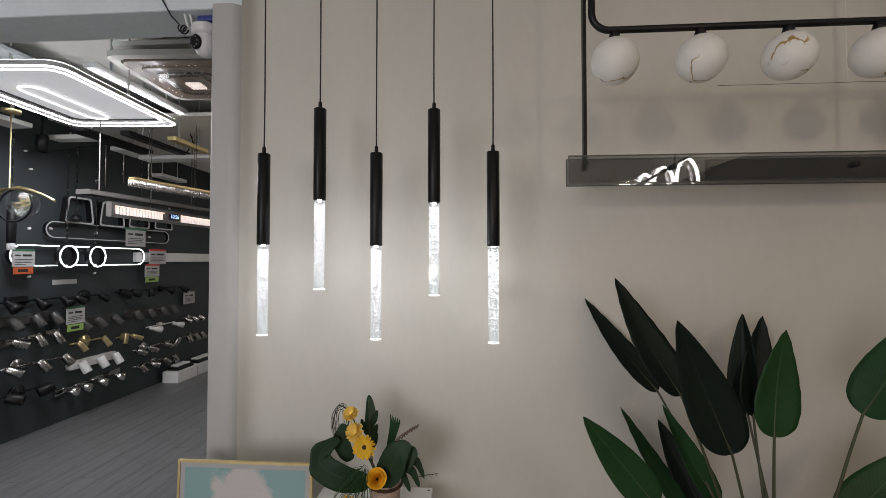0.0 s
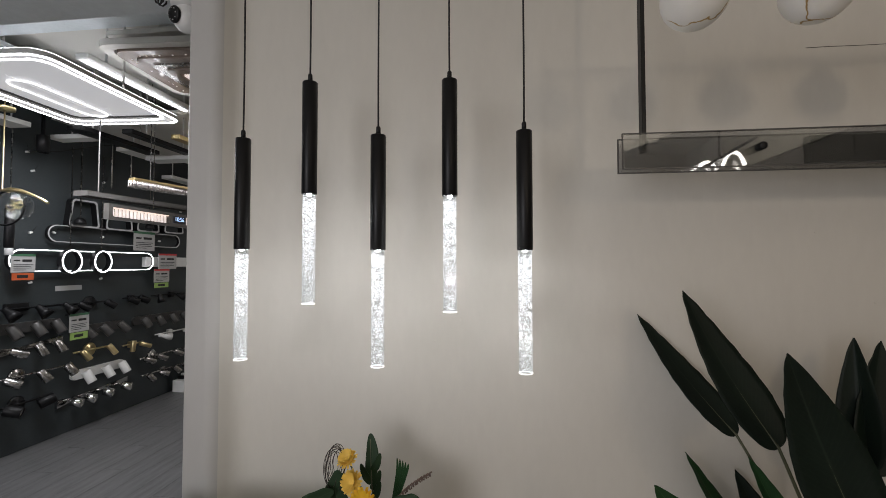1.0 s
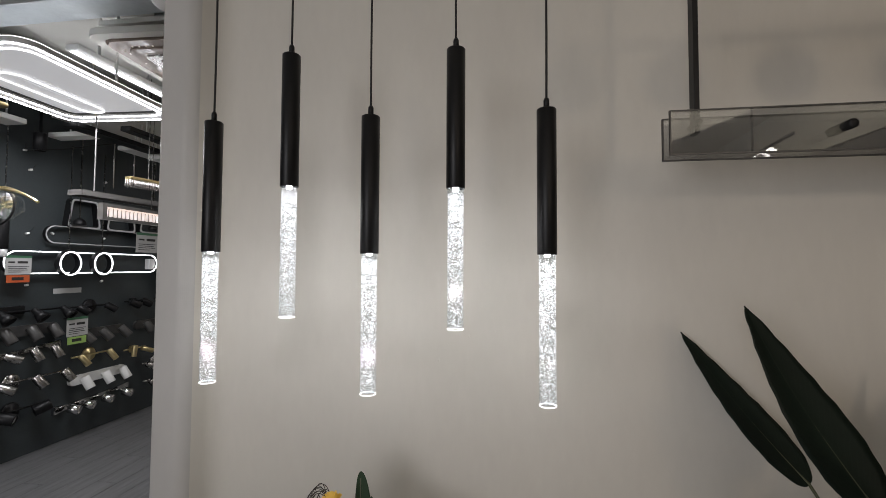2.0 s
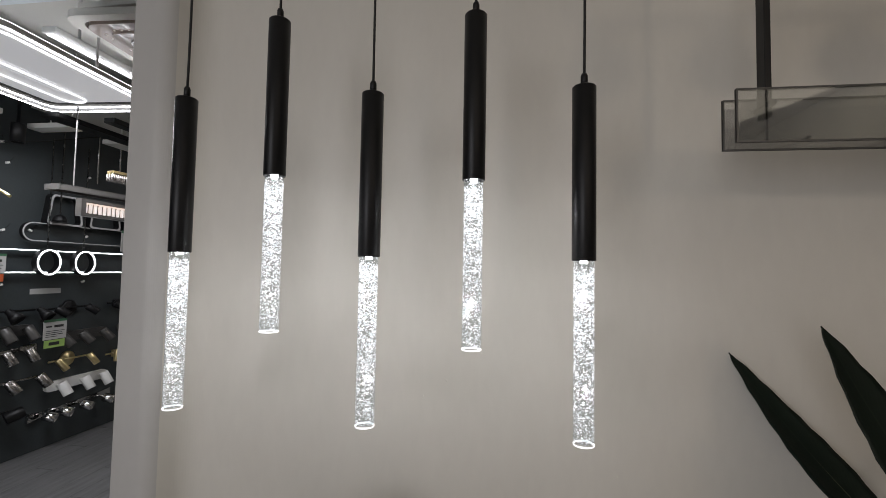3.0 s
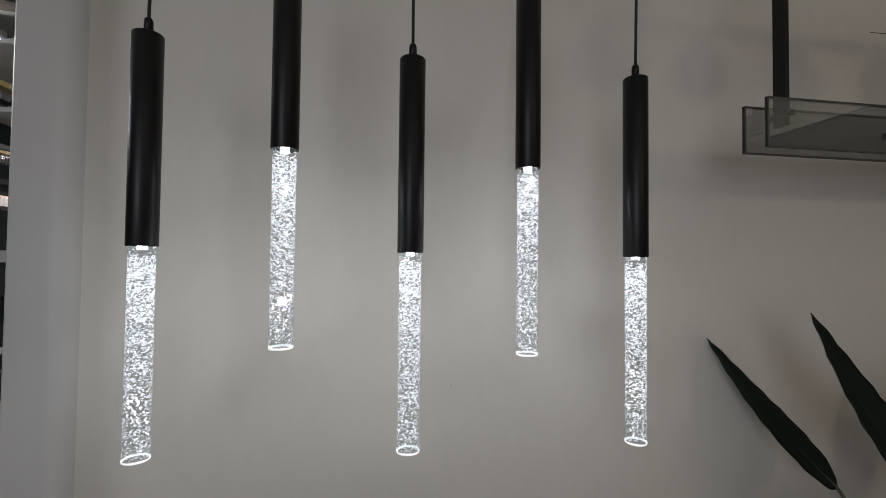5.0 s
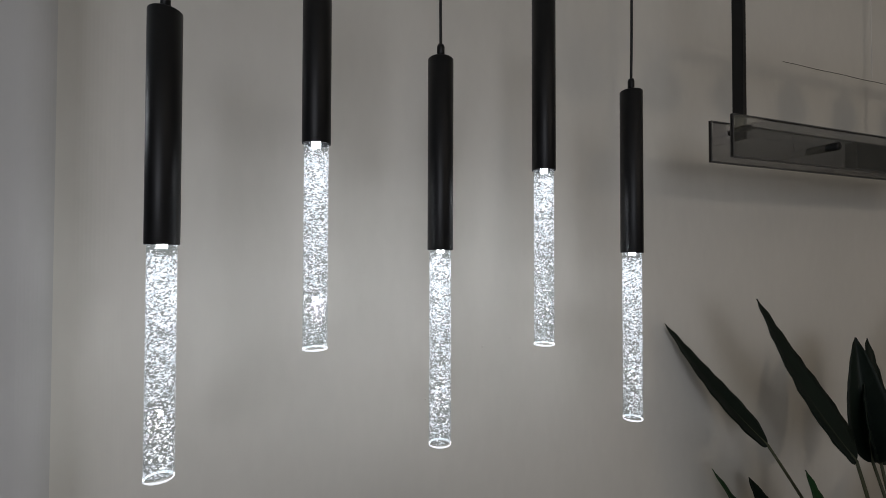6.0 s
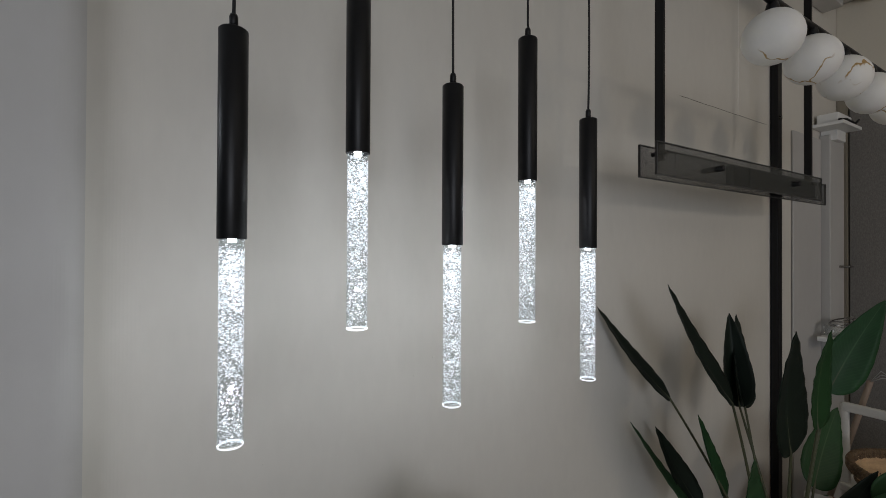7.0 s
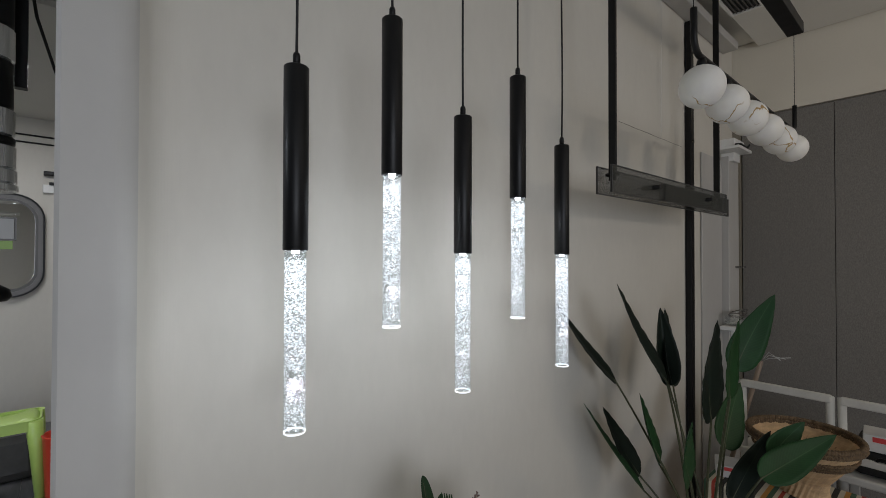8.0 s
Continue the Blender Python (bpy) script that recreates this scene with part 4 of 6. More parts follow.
basket = thing("basket", (1.36, 1.10, 0.416), "flared wicker basket with a dark braided rim", "basket")
bm = bmesh.new()
seg = 56
prof = [(0.085, 0.0), (0.080, 0.03), (0.085, 0.06), (0.120, 0.11), (0.160, 0.165), (0.182, 0.21), (0.190, 0.235)]
rings = []
for ring, (r, z) in enumerate(prof + [(r - 0.006, z) for r, z in prof[::-1]]):
    rings.append([bm.verts.new((1.36 + (r + 0.0022 * (-1) ** (i + ring)) * math.cos(2 * math.pi * i / seg), 1.10 + (r + 0.0022 * (-1) ** (i + ring)) * math.sin(2 * math.pi * i / seg), 0.416 + z)) for i in range(seg)])
for p, q in zip(rings, rings[1:]):
    for i in range(seg):
        bm.faces.new([p[i], p[(i + 1) % seg], q[(i + 1) % seg], q[i]])
bm.faces.new(rings[0])
bm.faces.new(rings[-1])
part("body", bm, M_WICKER, basket, "pale woven wicker")
for z, r, rr in ((0.236, 0.187, 0.012), (0.220, 0.187, 0.012), (0.150, 0.152, 0.007), (0.165, 0.162, 0.007), (0.178, 0.170, 0.007)):
    bm = bmesh.new()
    for ph in (0, math.pi):
        pts = []
        for i in range(336):
            a = 2 * math.pi * i / 336
            t = a * 56 + ph
            pts.append((1.36 + (r + rr * 0.5 * math.cos(t)) * math.cos(a), 1.10 + (r + rr * 0.5 * math.cos(t)) * math.sin(a), 0.416 + z + rr * 0.5 * math.sin(t)))
        sweep(bm, pts, rr * 0.55, closed=True, seg=6)
    part("braid", bm, M_SEAGRASS, basket, "dark braided seagrass band")
# papers and cartons on and behind the bench
for k, (x, y, z, sx, sy, sz, rz) in enumerate(((1.30, 1.355, 0.416, 0.12, 0.10, 0.05, 20), (1.70, 0.855, 0.562, 0.14, 0.19, 0.07, 4))):
    c = thing("carton", (x, y, z), "small white printed carton with a red stripe", "box")
    c.matrix_basis = Matrix()
    part("box", boxes(((-sx / 2, -sy / 2, 0), (sx / 2, sy / 2, sz)), bevel=0.003), M_CARTON, c)
    part("red_stripe", boxes(((-sx / 2 - 0.001, -sy / 2 + 0.02, sz * 0.6), (-sx / 2 + 0.001, sy / 2 - 0.03, sz * 0.9))), M_RED, c)
    c.matrix_basis = pose(x, y, z, 0, 0, rz)
bag = thing("bag", (1.79, 0.84, 0.446), "slack black bag lying on the seat of the chair", "bag")
bm = bmesh.new()
box(bm, (1.625, 0.70, 0.446), (1.97, 0.99, 0.562), 0.035)
part("body", bm, M_CABLE, bag)
bm = bmesh.new()
sweep(bm, [(1.63, 0.76, 0.50), (1.60, 0.80, 0.545), (1.60, 0.89, 0.545), (1.63, 0.93, 0.50)], 0.007, seg=8)
part("strap", bm, M_BLACK, bag)
# dark air vent in the ceiling board
vent = thing("ceiling_vent", (1.66, 1.42, 2.755), "dark air vent set in the ceiling board", "vent")
bm = bmesh.new()
band(bm, [(1.44, 1.335), (1.88, 1.335), (1.88, 1.495), (1.44, 1.495)], [(1.455, 1.35), (1.865, 1.35), (1.865, 1.48), (1.455, 1.48)], 2.741, 2.7545, lambda u, v, d: Vector((u, v, d)))
part("frame", bm, M_WHITE, vent)
part("backing", boxes(((1.455, 1.35, 2.751), (1.865, 1.48, 2.7545))), M_BLACK, vent)
for k in range(6):
    part("slat", boxes(((1.457, 1.36 + 0.02 * k, 2.744), (1.863, 1.367 + 0.02 * k, 2.7505))), M_DKGREY, vent)
# small white ledge with a jar and wire coils on the door lining
ledge = thing("wall_ledge", (2.2, 1.6, 0.94), "small white ledge fixed to the door lining", "ledge")
part("board", boxes(((2.02, 1.50, 0.945), (2.40, 1.604, 0.968)), bevel=0.003), M_WHITE, ledge)
part("bracket", boxes(((2.22, 1.54, 0.86), (2.38, 1.604, 0.945)), bevel=0.003), M_WHITE, ledge)
jar = thing("glass_jar", (2.15, 1.55, 0.968), "clear ribbed plastic jar with wire coils", "jar")
bm = bmesh.new()
lathe(bm, [(0, 0.0), (0.05, 0.0), (0.054, 0.006), (0.056, 0.05), (0.052, 0.052), (0.050, 0.008), (0, 0.006)], pose(2.12, 1.552, 0.968), seg=30)
part("jar_body", bm, M_CLEAR, jar, "clear ribbed jar")
for k in range(3):
    bm = bmesh.new()
    sweep(bm, [(2.16 + 0.02 * k + 0.09 * math.cos(radians(a_)), 1.552 + 0.04 * math.sin(radians(a_)), 1.022 + 0.012 * k + 0.008 * math.sin(radians(a_ + 80 * k))) for a_ in range(0, 360, 15)], 0.003, closed=True, seg=6)
    part("wire_coil", bm, M_STEEL, jar)
mop = thing("broom", (1.75, 1.54, 0), "wooden broom handle leaning by the wall", "broom")
bm = bmesh.new()
rod(bm, (1.75, 1.535, 0.04), (1.75, 1.335, 0.85), 0.011, edge=0.003)
part("stick", bm, material("weathered_wood", (0.25, 0.19, 0.14), 0.6, vary=0.25, scale=14, stretch=(1, 1, 0.2)), mop)
bm = bmesh.new()
box(bm, (1.66, 1.51, 0.0), (1.84, 1.57, 0.05), 0.01)
part("brush", bm, M_DKGREY, mop)
bm = bmesh.new()
for k in range(3):
    sweep(bm, [(1.75, 1.336, 0.845), (1.74, 1.30, 0.90 - 0.015 * k), (1.73, 1.25 - 0.02 * k, 0.87 + 0.01 * k)], 0.0022, seg=5)
part("hanging_loop", bm, M_PAPER, mop)
# router shelf near the corner
shelf = thing("wall_shelf", (2.2, 1.6, 2.02), "small white shelf carrying a white box and a black device", "shelf")
part("board", boxes(((2.10, 1.52, 2.045), (2.36, 1.652, 2.062)), bevel=0.002), M_WHITE, shelf)
part("bracket", boxes(((2.22, 1.58, 1.99), (2.34, 1.652, 2.045)), bevel=0.003), M_WHITE, shelf)
rb = thing("router", (2.14, 1.58, 2.062), "white network box with a black device on top", "router")
part("case", boxes(((2.13, 1.55, 2.062), (2.32, 1.64, 2.115)), bevel=0.006), M_WHITE, rb)
bm = bmesh.new()
sweep(bm, [(2.11, 1.54, 2.068), (2.18, 1.53, 2.078), (2.28, 1.525, 2.068), (2.35, 1.53, 2.10)], 0.006, seg=6)
part("cable", bm, M_CABLE, rb)

# ---- lit arc pendant on the sales floor, seen in the smoked glass ----
M_ARC = glow("lit_arc", (1.0, 0.93, 0.84), 8.0)
arcs = thing("arc_pendant_lamp", (1.72, -1.15, 2.0), "black pendant lamp with lit white arcs", "pendant lamp")
for cx, r, h, z in ((1.635, 0.08, 0.13, 2.02), (1.83, 0.09, 0.205, 2.02), (1.48, 0.05, 0.07, 2.02)):
    bm = bmesh.new()
    sweep(bm, [(cx + r * math.cos(radians(a_)), -1.15, z + h * math.sin(radians(a_))) for a_ in range(0, 181, 10)], 0.013, seg=8)
    part("arc", bm, M_ARC, arcs, "glowing white arc")
bm = bmesh.new()
rod(bm, (1.40, -1.135, 1.985), (1.99, -1.135, 2.33), 0.012, seg=8)
part("arm", bm, M_BLACK, arcs)
bm = bmesh.new()
rod(bm, (1.72, -1.135, 2.17), (1.72, -1.135, CEIL), 0.008, seg=8)
part("stem", bm, M_BLACK, arcs)

# ---- ceiling lamps of the second room ----
def flat(cx, cy, turn=0.0):
    m = pose(cx, cy, 0, 0, 0, turn)
    return lambda u, v, d: m @ Vector((u, v, d))


def led_frame_lamp(name, cx, cy, w, h, z, turn, label, rings):
    """Nested rounded frames under the ceiling, each with a glowing strip on its lower side."""
    lamp = thing(name, (cx, cy, z), label, "ceiling lamp")
    place = flat(cx, cy, turn)
    for inset, drop, wide in rings:
        o, i_ = round_rect(w - 2 * inset, h - 2 * inset, 0.09), round_rect(w - 2 * inset - 2 * wide, h - 2 * inset - 2 * wide, 0.07)
        bm = bmesh.new()
        band(bm, o, i_, z + drop, z + drop + 0.024, place)
        ring = part("ring_body", bm, M_WHITE, lamp)
        so, si = round_rect(w - 2 * inset - 0.008, h - 2 * inset - 0.008, 0.088), round_rect(w - 2 * inset - 0.04, h - 2 * inset - 0.04, 0.075)
        bm = bmesh.new()
        band(bm, so, si, z + drop - 0.004, z + drop + 0.001, place)
        part("led_strip", bm, M_LED, ring, "glowing white strip")
        # added strip on the unseen upper side, brightens the ceiling above the lamp
        bm = bmesh.new()
        band(bm, so, si, z + drop + 0.0235, z + drop + 0.028, place)
        part("ceiling_fill_strip", bm, M_LED, ring, "added glowing strip that brightens the ceiling")
    for sx in (-0.5 * w + 0.02, 0.5 * w - 0.02):
        bm = bmesh.new()
        rod(bm, place(sx, 0, z + 0.03), place(sx, 0, CEIL), 0.006)
        part("hanger", bm, M_WHITE, lamp)
    return lamp, place


lamp, place = led_frame_lamp("led_ceiling_lamp", -2.535, 2.56, 0.80, 1.03, 2.35, 3, "large lit ceiling lamp of nested white frames", ((0.0, 0.0, 0.03), (0.058, 0.006, 0.03)))
bm = bmesh.new()
band(bm, round_rect(0.59, 0.82, 0.05), round_rect(0.16, 0.55, 0.05), 2.372, 2.40, place)
part("diffuser", bm, M_DIFF, lamp, "white glowing plate")
bm = bmesh.new()
band(bm, round_rect(0.625, 0.855, 0.06), round_rect(0.592, 0.822, 0.05), 2.366, 2.40, place)
part("dark_channel", bm, M_DKGREY, lamp)
bm = bmesh.new()
band(bm, round_rect(0.16, 0.55, 0.05), round_rect(0.004, 0.3, 0.001), 2.374, 2.40, place)
part("inner_plate", bm, M_DIFF, lamp)
bm = bmesh.new()
band(bm, round_rect(0.15, 0.60, 0.07), round_rect(0.142, 0.592, 0.066), 2.362, 2.372, flat(-2.64, 2.66, 3))
part("inner_loop", bm, glow("soft_led_line", (0.95, 0.98, 1.0), 1.0), lamp)
bm = bmesh.new()
band(bm, round_rect(0.738, 0.968, 0.07), round_rect(0.684, 0.914, 0.06), 2.354, 2.39, place)
part("outer_diffuser", bm, M_DIFF, lamp, "white glowing plate between the strips")
bar_led = thing("led_strip_lamp", (-2.29, 2.87, 2.5), "long lit white strip lamp under the ceiling", "ceiling lamp")
part("body", boxes(((-2.33, 2.44, 2.504), (-2.25, 3.29, 2.54)), bevel=0.008), M_WHITE, bar_led)
part("led_strip", boxes(((-2.305, 2.45, 2.498), (-2.277, 3.28, 2.5035))), M_LED, bar_led, "glowing white strip")
for y_ in (2.6, 3.1):
    bm = bmesh.new()
    rod(bm, (-2.29, y_, 2.538), (-2.29, y_, CEIL), 0.006, seg=8)
    part("hanger", bm, M_WHITE, bar_led)

crystal = thing("crystal_ceiling_lamp", (-1.85, 2.72, 2.5), "square crystal ceiling lamp of nested chrome frames", "ceiling lamp")
place = flat(-1.83, 2.76, 3)
M_BRONZE = material("pinkish_bronze_lacquer", (0.36, 0.29, 0.25), 0.16, metal=0.0, coat=0.6, vary=0.2, scale=12, bump=0.03)
for k, (s, z) in enumerate(((0.72, 2.545), (0.60, 2.535), (0.46, 2.525), (0.34, 2.515), (0.24, 2.505))):
    bm = bmesh.new()
    n = s - (0.10, 0.14, 0.12, 0.11, 0.10)[k]
    band(bm, round_rect(s, s, 0.07 * s / 0.6), round_rect(n, n, 0.06 * s / 0.6), z, z + 0.035, place)
    part("frame", bm, (M_CEIL, M_BRONZE, M_BRONZE, M_STEEL, M_BRONZE)[k], crystal)
bm = bmesh.new()
for i in range(7):
    for j in range(7):
        u, v = -0.042 + 0.014 * i, -0.042 + 0.014 * j
        lathe(bm, [(0, 2.495 + 0.004 * ((i + j) % 2)), (0.006, 2.502), (0.006, 2.512), (0, 2.518)], Matrix.Translation(place(u, v, 0)), seg=6)
part("crystal_field", bm, M_LEDWARM, crystal, "warm lit crystal drops")
# glints on the glossy frames, put in as small glowing specks
bm = bmesh.new()
for k in range(14):
    a = -0.25 + 0.5 * k / 13
    for u, v in ((a, 0.245), (a, -0.245), (0.245, a), (-0.245, a)):
        if random.random() < 0.45:
            lathe(bm, [(0, 2.529), (0.006, 2.533), (0, 2.536)], Matrix.Translation(place(u, v, 0)), seg=6)
tagged(part("edge_glints", bm, M_LEDWARM, crystal, "small glowing specks for the glints along the frames"), kind="stuff")
bm = bmesh.new()
band(bm, round_rect(0.30, 0.30, 0.03), round_rect(0.05, 0.05, 0.02), 2.60, CEIL, place)
part("ceiling_box", bm, M_WHITE, crystal)

# grey boards hung from the ceiling
for k, (x0, x1, y0, y1, z) in enumerate(((-2.9, -1.3, 1.98, 2.5, 2.70), (-2.2, -1.2, 2.5, 3.4, 2.66), (-3.46, -2.9, 2.3, 4.6, 2.66), (-3.465, -0.95, 3.32, 5.59, 2.50))):
    structure("ceiling_board_%d" % (k + 2), boxes(((x0, y0, z), (x1, y1, z + 0.03)), bevel=0.003), (M_BEAM, M_CEIL, M_BEAM, M_CEIL)[k], "lower ceiling board hung under the slab", "ceiling board")

# white and dark canopies along the top of the lamp wall
for x0, x1, y0, y1, z, mt, txt in (
        (-3.30, -2.97, 3.17, 3.27, 2.295, M_WHITE, "white ceiling canopy plate of a hanging lamp"),
        (-3.22, -3.02, 3.66, 4.02, 2.33, M_WHITE, "white ceiling canopy plate of a hanging lamp"),
        (-2.98, -2.86, 3.0, 3.72, 2.30, M_BLACK, "long black canopy bar of a hanging lamp"),
        (-2.72, -2.64, 3.18, 4.1, 2.32, M_BLACK, "long black canopy bar of a hanging lamp"),
        (-3.10, -2.42, 3.84, 3.99, 2.29, M_WHITE, "long white canopy plate of a hanging lamp"),
        (-3.40, -3.28, 4.4, 4.8, 2.24, M_WHITE, "white canopy plate of a hanging lamp"),
        (-2.44, -2.37, 3.32, 3.76, 2.31, M_GOLD, "gold canopy bar of the crystal lamp"),
        (-3.32, -3.16, 2.6, 2.92, 2.30, M_WHITE, "white ceiling canopy plate of a hanging lamp")):
    c = thing("lamp_canopy", ((x0 + x1) / 2, (y0 + y1) / 2, z), txt, "lamp canopy")
    part("plate", boxes(((x0, y0, z), (x1, y1, z + 0.035)), bevel=0.004), mt, c)
    for f in (0.2, 0.8):
        bm = bmesh.new()
        rod(bm, ((x0 + x1) / 2, y0 + f * (y1 - y0), z + 0.03), ((x0 + x1) / 2, y0 + f * (y1 - y0), CEIL), 0.005, seg=8)
        part("hanger", bm, M_WHITE, c)

# ---- lamps hung in front of the dark wall ----
W = DARK_X
onwall = lambda u, v, d: Vector((W + d, u, v))


def stadium(y0, y1, z0, z1, seg=10):
    return [(u + (y0 + y1) / 2, v + (z0 + z1) / 2) for u, v in round_rect(y1 - y0, z1 - z0, (z1 - z0) / 2 - 1e-4, seg)]


def shrink(pts, k):
    cy, cz = sum(p[0] for p in pts) / len(pts), sum(p[1] for p in pts) / len(pts)
    hy, hz = max(p[0] for p in pts) - cy, max(p[1] for p in pts) - cz
    return [(cy + (y - cy) * (hy - k) / hy, cz + (z - cz) * (hz - k) / hz) for y, z in pts]


def loop_lamp(name, outline, d0, d1, wide, lit, label, wires=()):
    l = thing(name, (W + d0, outline[0][0], outline[0][1]), label, "hanging lamp")
    bm = bmesh.new()
    band(bm, outline, shrink(outline, wide), d0, d1, onwall)
    body = part("loop", bm, M_BLACK, l)
    bm = bmesh.new()
    band(bm, shrink(outline, wide * 0.15), shrink(outline, wide * 0.85), d1 - 0.002, d1 + 0.004, onwall)
    part("diffuser", bm, M_LED if lit else M_SHADE, body, "glowing white diffuser" if lit else "unlit white diffuser")
    for y, z, top in wires:
        bm = bmesh.new()
        rod(bm, (W + (d0 + d1) / 2, y, z - 0.002), (W + (d0 + d1) / 2, y, top), 0.004, seg=6)
        part("wire", bm, M_STEEL, l)
    if not wires:
        bm = bmesh.new()
        cy, top = sum(p[0] for p in outline) / len(outline), max(p[1] for p in outline)
        rod(bm, (W, cy, top - 0.006), (W + d0 + 0.005, cy, top - 0.006), 0.006, seg=8)
        part("wall_pin", bm, M_STEEL, l)
    return l


loop_lamp("racetrack_lamp", stadium(3.0, 4.33, 1.305, 1.475), 0.03, 0.06, 0.011, True, "lit long racetrack shaped wall lamp, white light")
loop_lamp("racetrack_lamp", stadium(3.275, 4.70, 1.535, 1.675), 0.03, 0.055, 0.011, False, "unlit long racetrack shaped wall lamp")
for y in (3.42, 3.70):
    circ = [(y + 0.088 * math.cos(radians(a)), 1.385 + 0.096 * math.sin(radians(a))) for a in range(0, 360, 10)]
    loop_lamp("ring_lamp", circ, 0.075, 0.12, 0.014, True, "lit ring lamp hanging before the racetrack lamp", ((y, 1.48, 2.3),))
for y0, y1, zb, zt in ((3.422, 3.709, 1.665, 1.90), (3.76, 4.06, 1.665, 1.90), (4.10, 4.39, 1.675, 1.90), (4.45, 4.74, 1.685, 1.90)):
    trap = []
    for u, v in round_rect(1, 1, 0.12, 5):
        k = 0.5 - 0.11 * (v + 0.5)
        trap.append(((y0 + y1) / 2 + u * 2 * k * (y1 - y0), zb + (v + 0.5) * (zt - zb)))
    loop_lamp("trapezoid_lamp", trap, 0.02, 0.07, 0.02, False, "unlit black trapezoid frame wall lamp")
for y, z, r in ((3.478, 1.70, 0.045), (4.2, 1.72, 0.04)):
    dome = thing("dome_lamp", (-3.35, y, z), "small black dome lamp hanging on a rod", "hanging lamp")
    bm = bmesh.new()
    lathe(bm, [(0, r), (r * 0.5, r * 0.87), (r * 0.87, r * 0.5), (r, 0), (r, -r * 0.3), (r * 0.9, -r * 0.3), (0, -r * 0.2)], pose(-3.35, y, z), seg=20)
    part("shade", bm, M_BLACK, dome)
    bm = bmesh.new()
    rod(bm, (-3.35, y, z + r - 0.003), (-3.35, y, 2.66), 0.005, seg=8)
    part("rod", bm, M_STEEL, dome)
for y, z0 in ((3.762, 2.03), (3.967, 2.09)):
    h = thing("hanging_rod", (-3.35, y, z0), "bare steel hanging rod without its lamp", "hanging rod")
    bm = bmesh.new()
    rod(bm, (-3.35, y, z0), (-3.35, y, 2.66), 0.006, seg=8, edge=0.001)
    part("rod", bm, M_STEEL, h)

# black cylinder spot under the ceiling
sp = thing("cylinder_downlight", (-3.27, 3.095, 2.30), "black cylinder downlight on a short stem", "downlight")
bm = bmesh.new()
lathe(bm, [(0, 0.125), (0.036, 0.125), (0.040, 0.121), (0.040, 0.0), (0.034, 0.0), (0.030, 0.03), (0, 0.03)], pose(-3.27, 3.095, 2.175), seg=24)
part("shade", bm, M_BLACK, sp)
bm = bmesh.new()
rod(bm, (-3.27, 3.095, 2.29), (-3.27, 3.095, 2.66), 0.012, seg=10)
part("stem", bm, M_BLACK, sp)

# black stick lamp with a short crystal foot
st = thing("stick_lamp", (-3.3, 2.915, 1.6), "black stick pendant with a short clear foot", "pendant lamp")
bm = bmesh.new()
rod(bm, (-3.3, 2.915, 1.475), (-3.3, 2.915, 1.745), 0.028, edge=0.003)
part("tube", bm, M_BLACK, st)
bm = bmesh.new()
rod(bm, (-3.3, 2.915, 1.425), (-3.3, 2.915, 1.475), 0.024, edge=0.004)
part("foot", bm, M_SHADE, st, "clear grey crystal foot")
bm = bmesh.new()
rod(bm, (-3.3, 2.915, 1.74), (-3.3, 2.915, 2.30), 0.004, seg=6)
part("cord", bm, M_STEEL, st)

# orb lamp with gold arc
orb = thing("orb_pendant_lamp", (-2.87, 2.6, 1.73), "glass orb pendant with a gold arc and a black hoop", "pendant lamp")
bm = bmesh.new()
prof = [(0, -0.085)] + [(0.085 * math.cos(radians(a)), 0.085 * math.sin(radians(a))) for a in range(-75, 90, 15)] + [(0, 0.085)]
lathe(bm, prof, pose(-2.865, 2.6, 1.715), seg=24)
part("glass_orb", bm, M_CLEAR, orb, "clear glass orb")
bm = bmesh.new()
for k in range(4):
    c = Vector((-2.865 + random.uniform(-0.04, 0.04), 2.6 + random.uniform(-0.04, 0.04), 1.71 + random.uniform(-0.035, 0.035)))
    sweep(bm, [c + Vector((0.025 * math.cos(radians(a)), 0.012 * math.sin(radians(2 * a + k)), 0.02 * math.sin(radians(a)))) for a in range(0, 360, 30)], 0.002, closed=True, seg=6)
part("filament", bm, M_BRASS, orb, "curled brass filament")
bm = bmesh.new()
sweep(bm, [(-2.905 + 0.115 * math.cos(radians(a)), 2.585 + 0.01 * math.sin(radians(a)), 1.70 + 0.105 * math.sin(radians(a))) for a in range(0, 360, 12)], 0.006, closed=True, seg=8)
part("hoop", bm, M_BLACK, orb)
bm = bmesh.new()
sweep(bm, [(-3.08 + 0.44 * k / 14, 2.59, 1.80 + 0.012 * math.sin(k / 14 * 3.14) - 0.075 * (k / 14) ** 3) for k in range(15)], 0.0085, seg=8)
part("gold_arc", bm, M_BRASS, orb)
bm = bmesh.new()
sweep(bm, [(-3.10 + 0.36 * k / 14, 2.61, 1.765 + 0.055 * math.sin(k / 14 * 3.14)) for k in range(15)], 0.007, seg=8)
part("gold_arc", bm, M_BRASS, orb)
bm = bmesh.new()
rod(bm, (-2.965, 2.6, 1.795), (-2.965, 2.6, 2.66), 0.004, seg=8)
part("rod", bm, M_BRASS, orb)
bm = bmesh.new()
lathe(bm, [(0, 0), (0.05, 0), (0.05, 0.02), (0, 0.02)], pose(-2.965, 2.6, 2.30), seg=24)
part("canopy", bm, M_BRASS, orb)

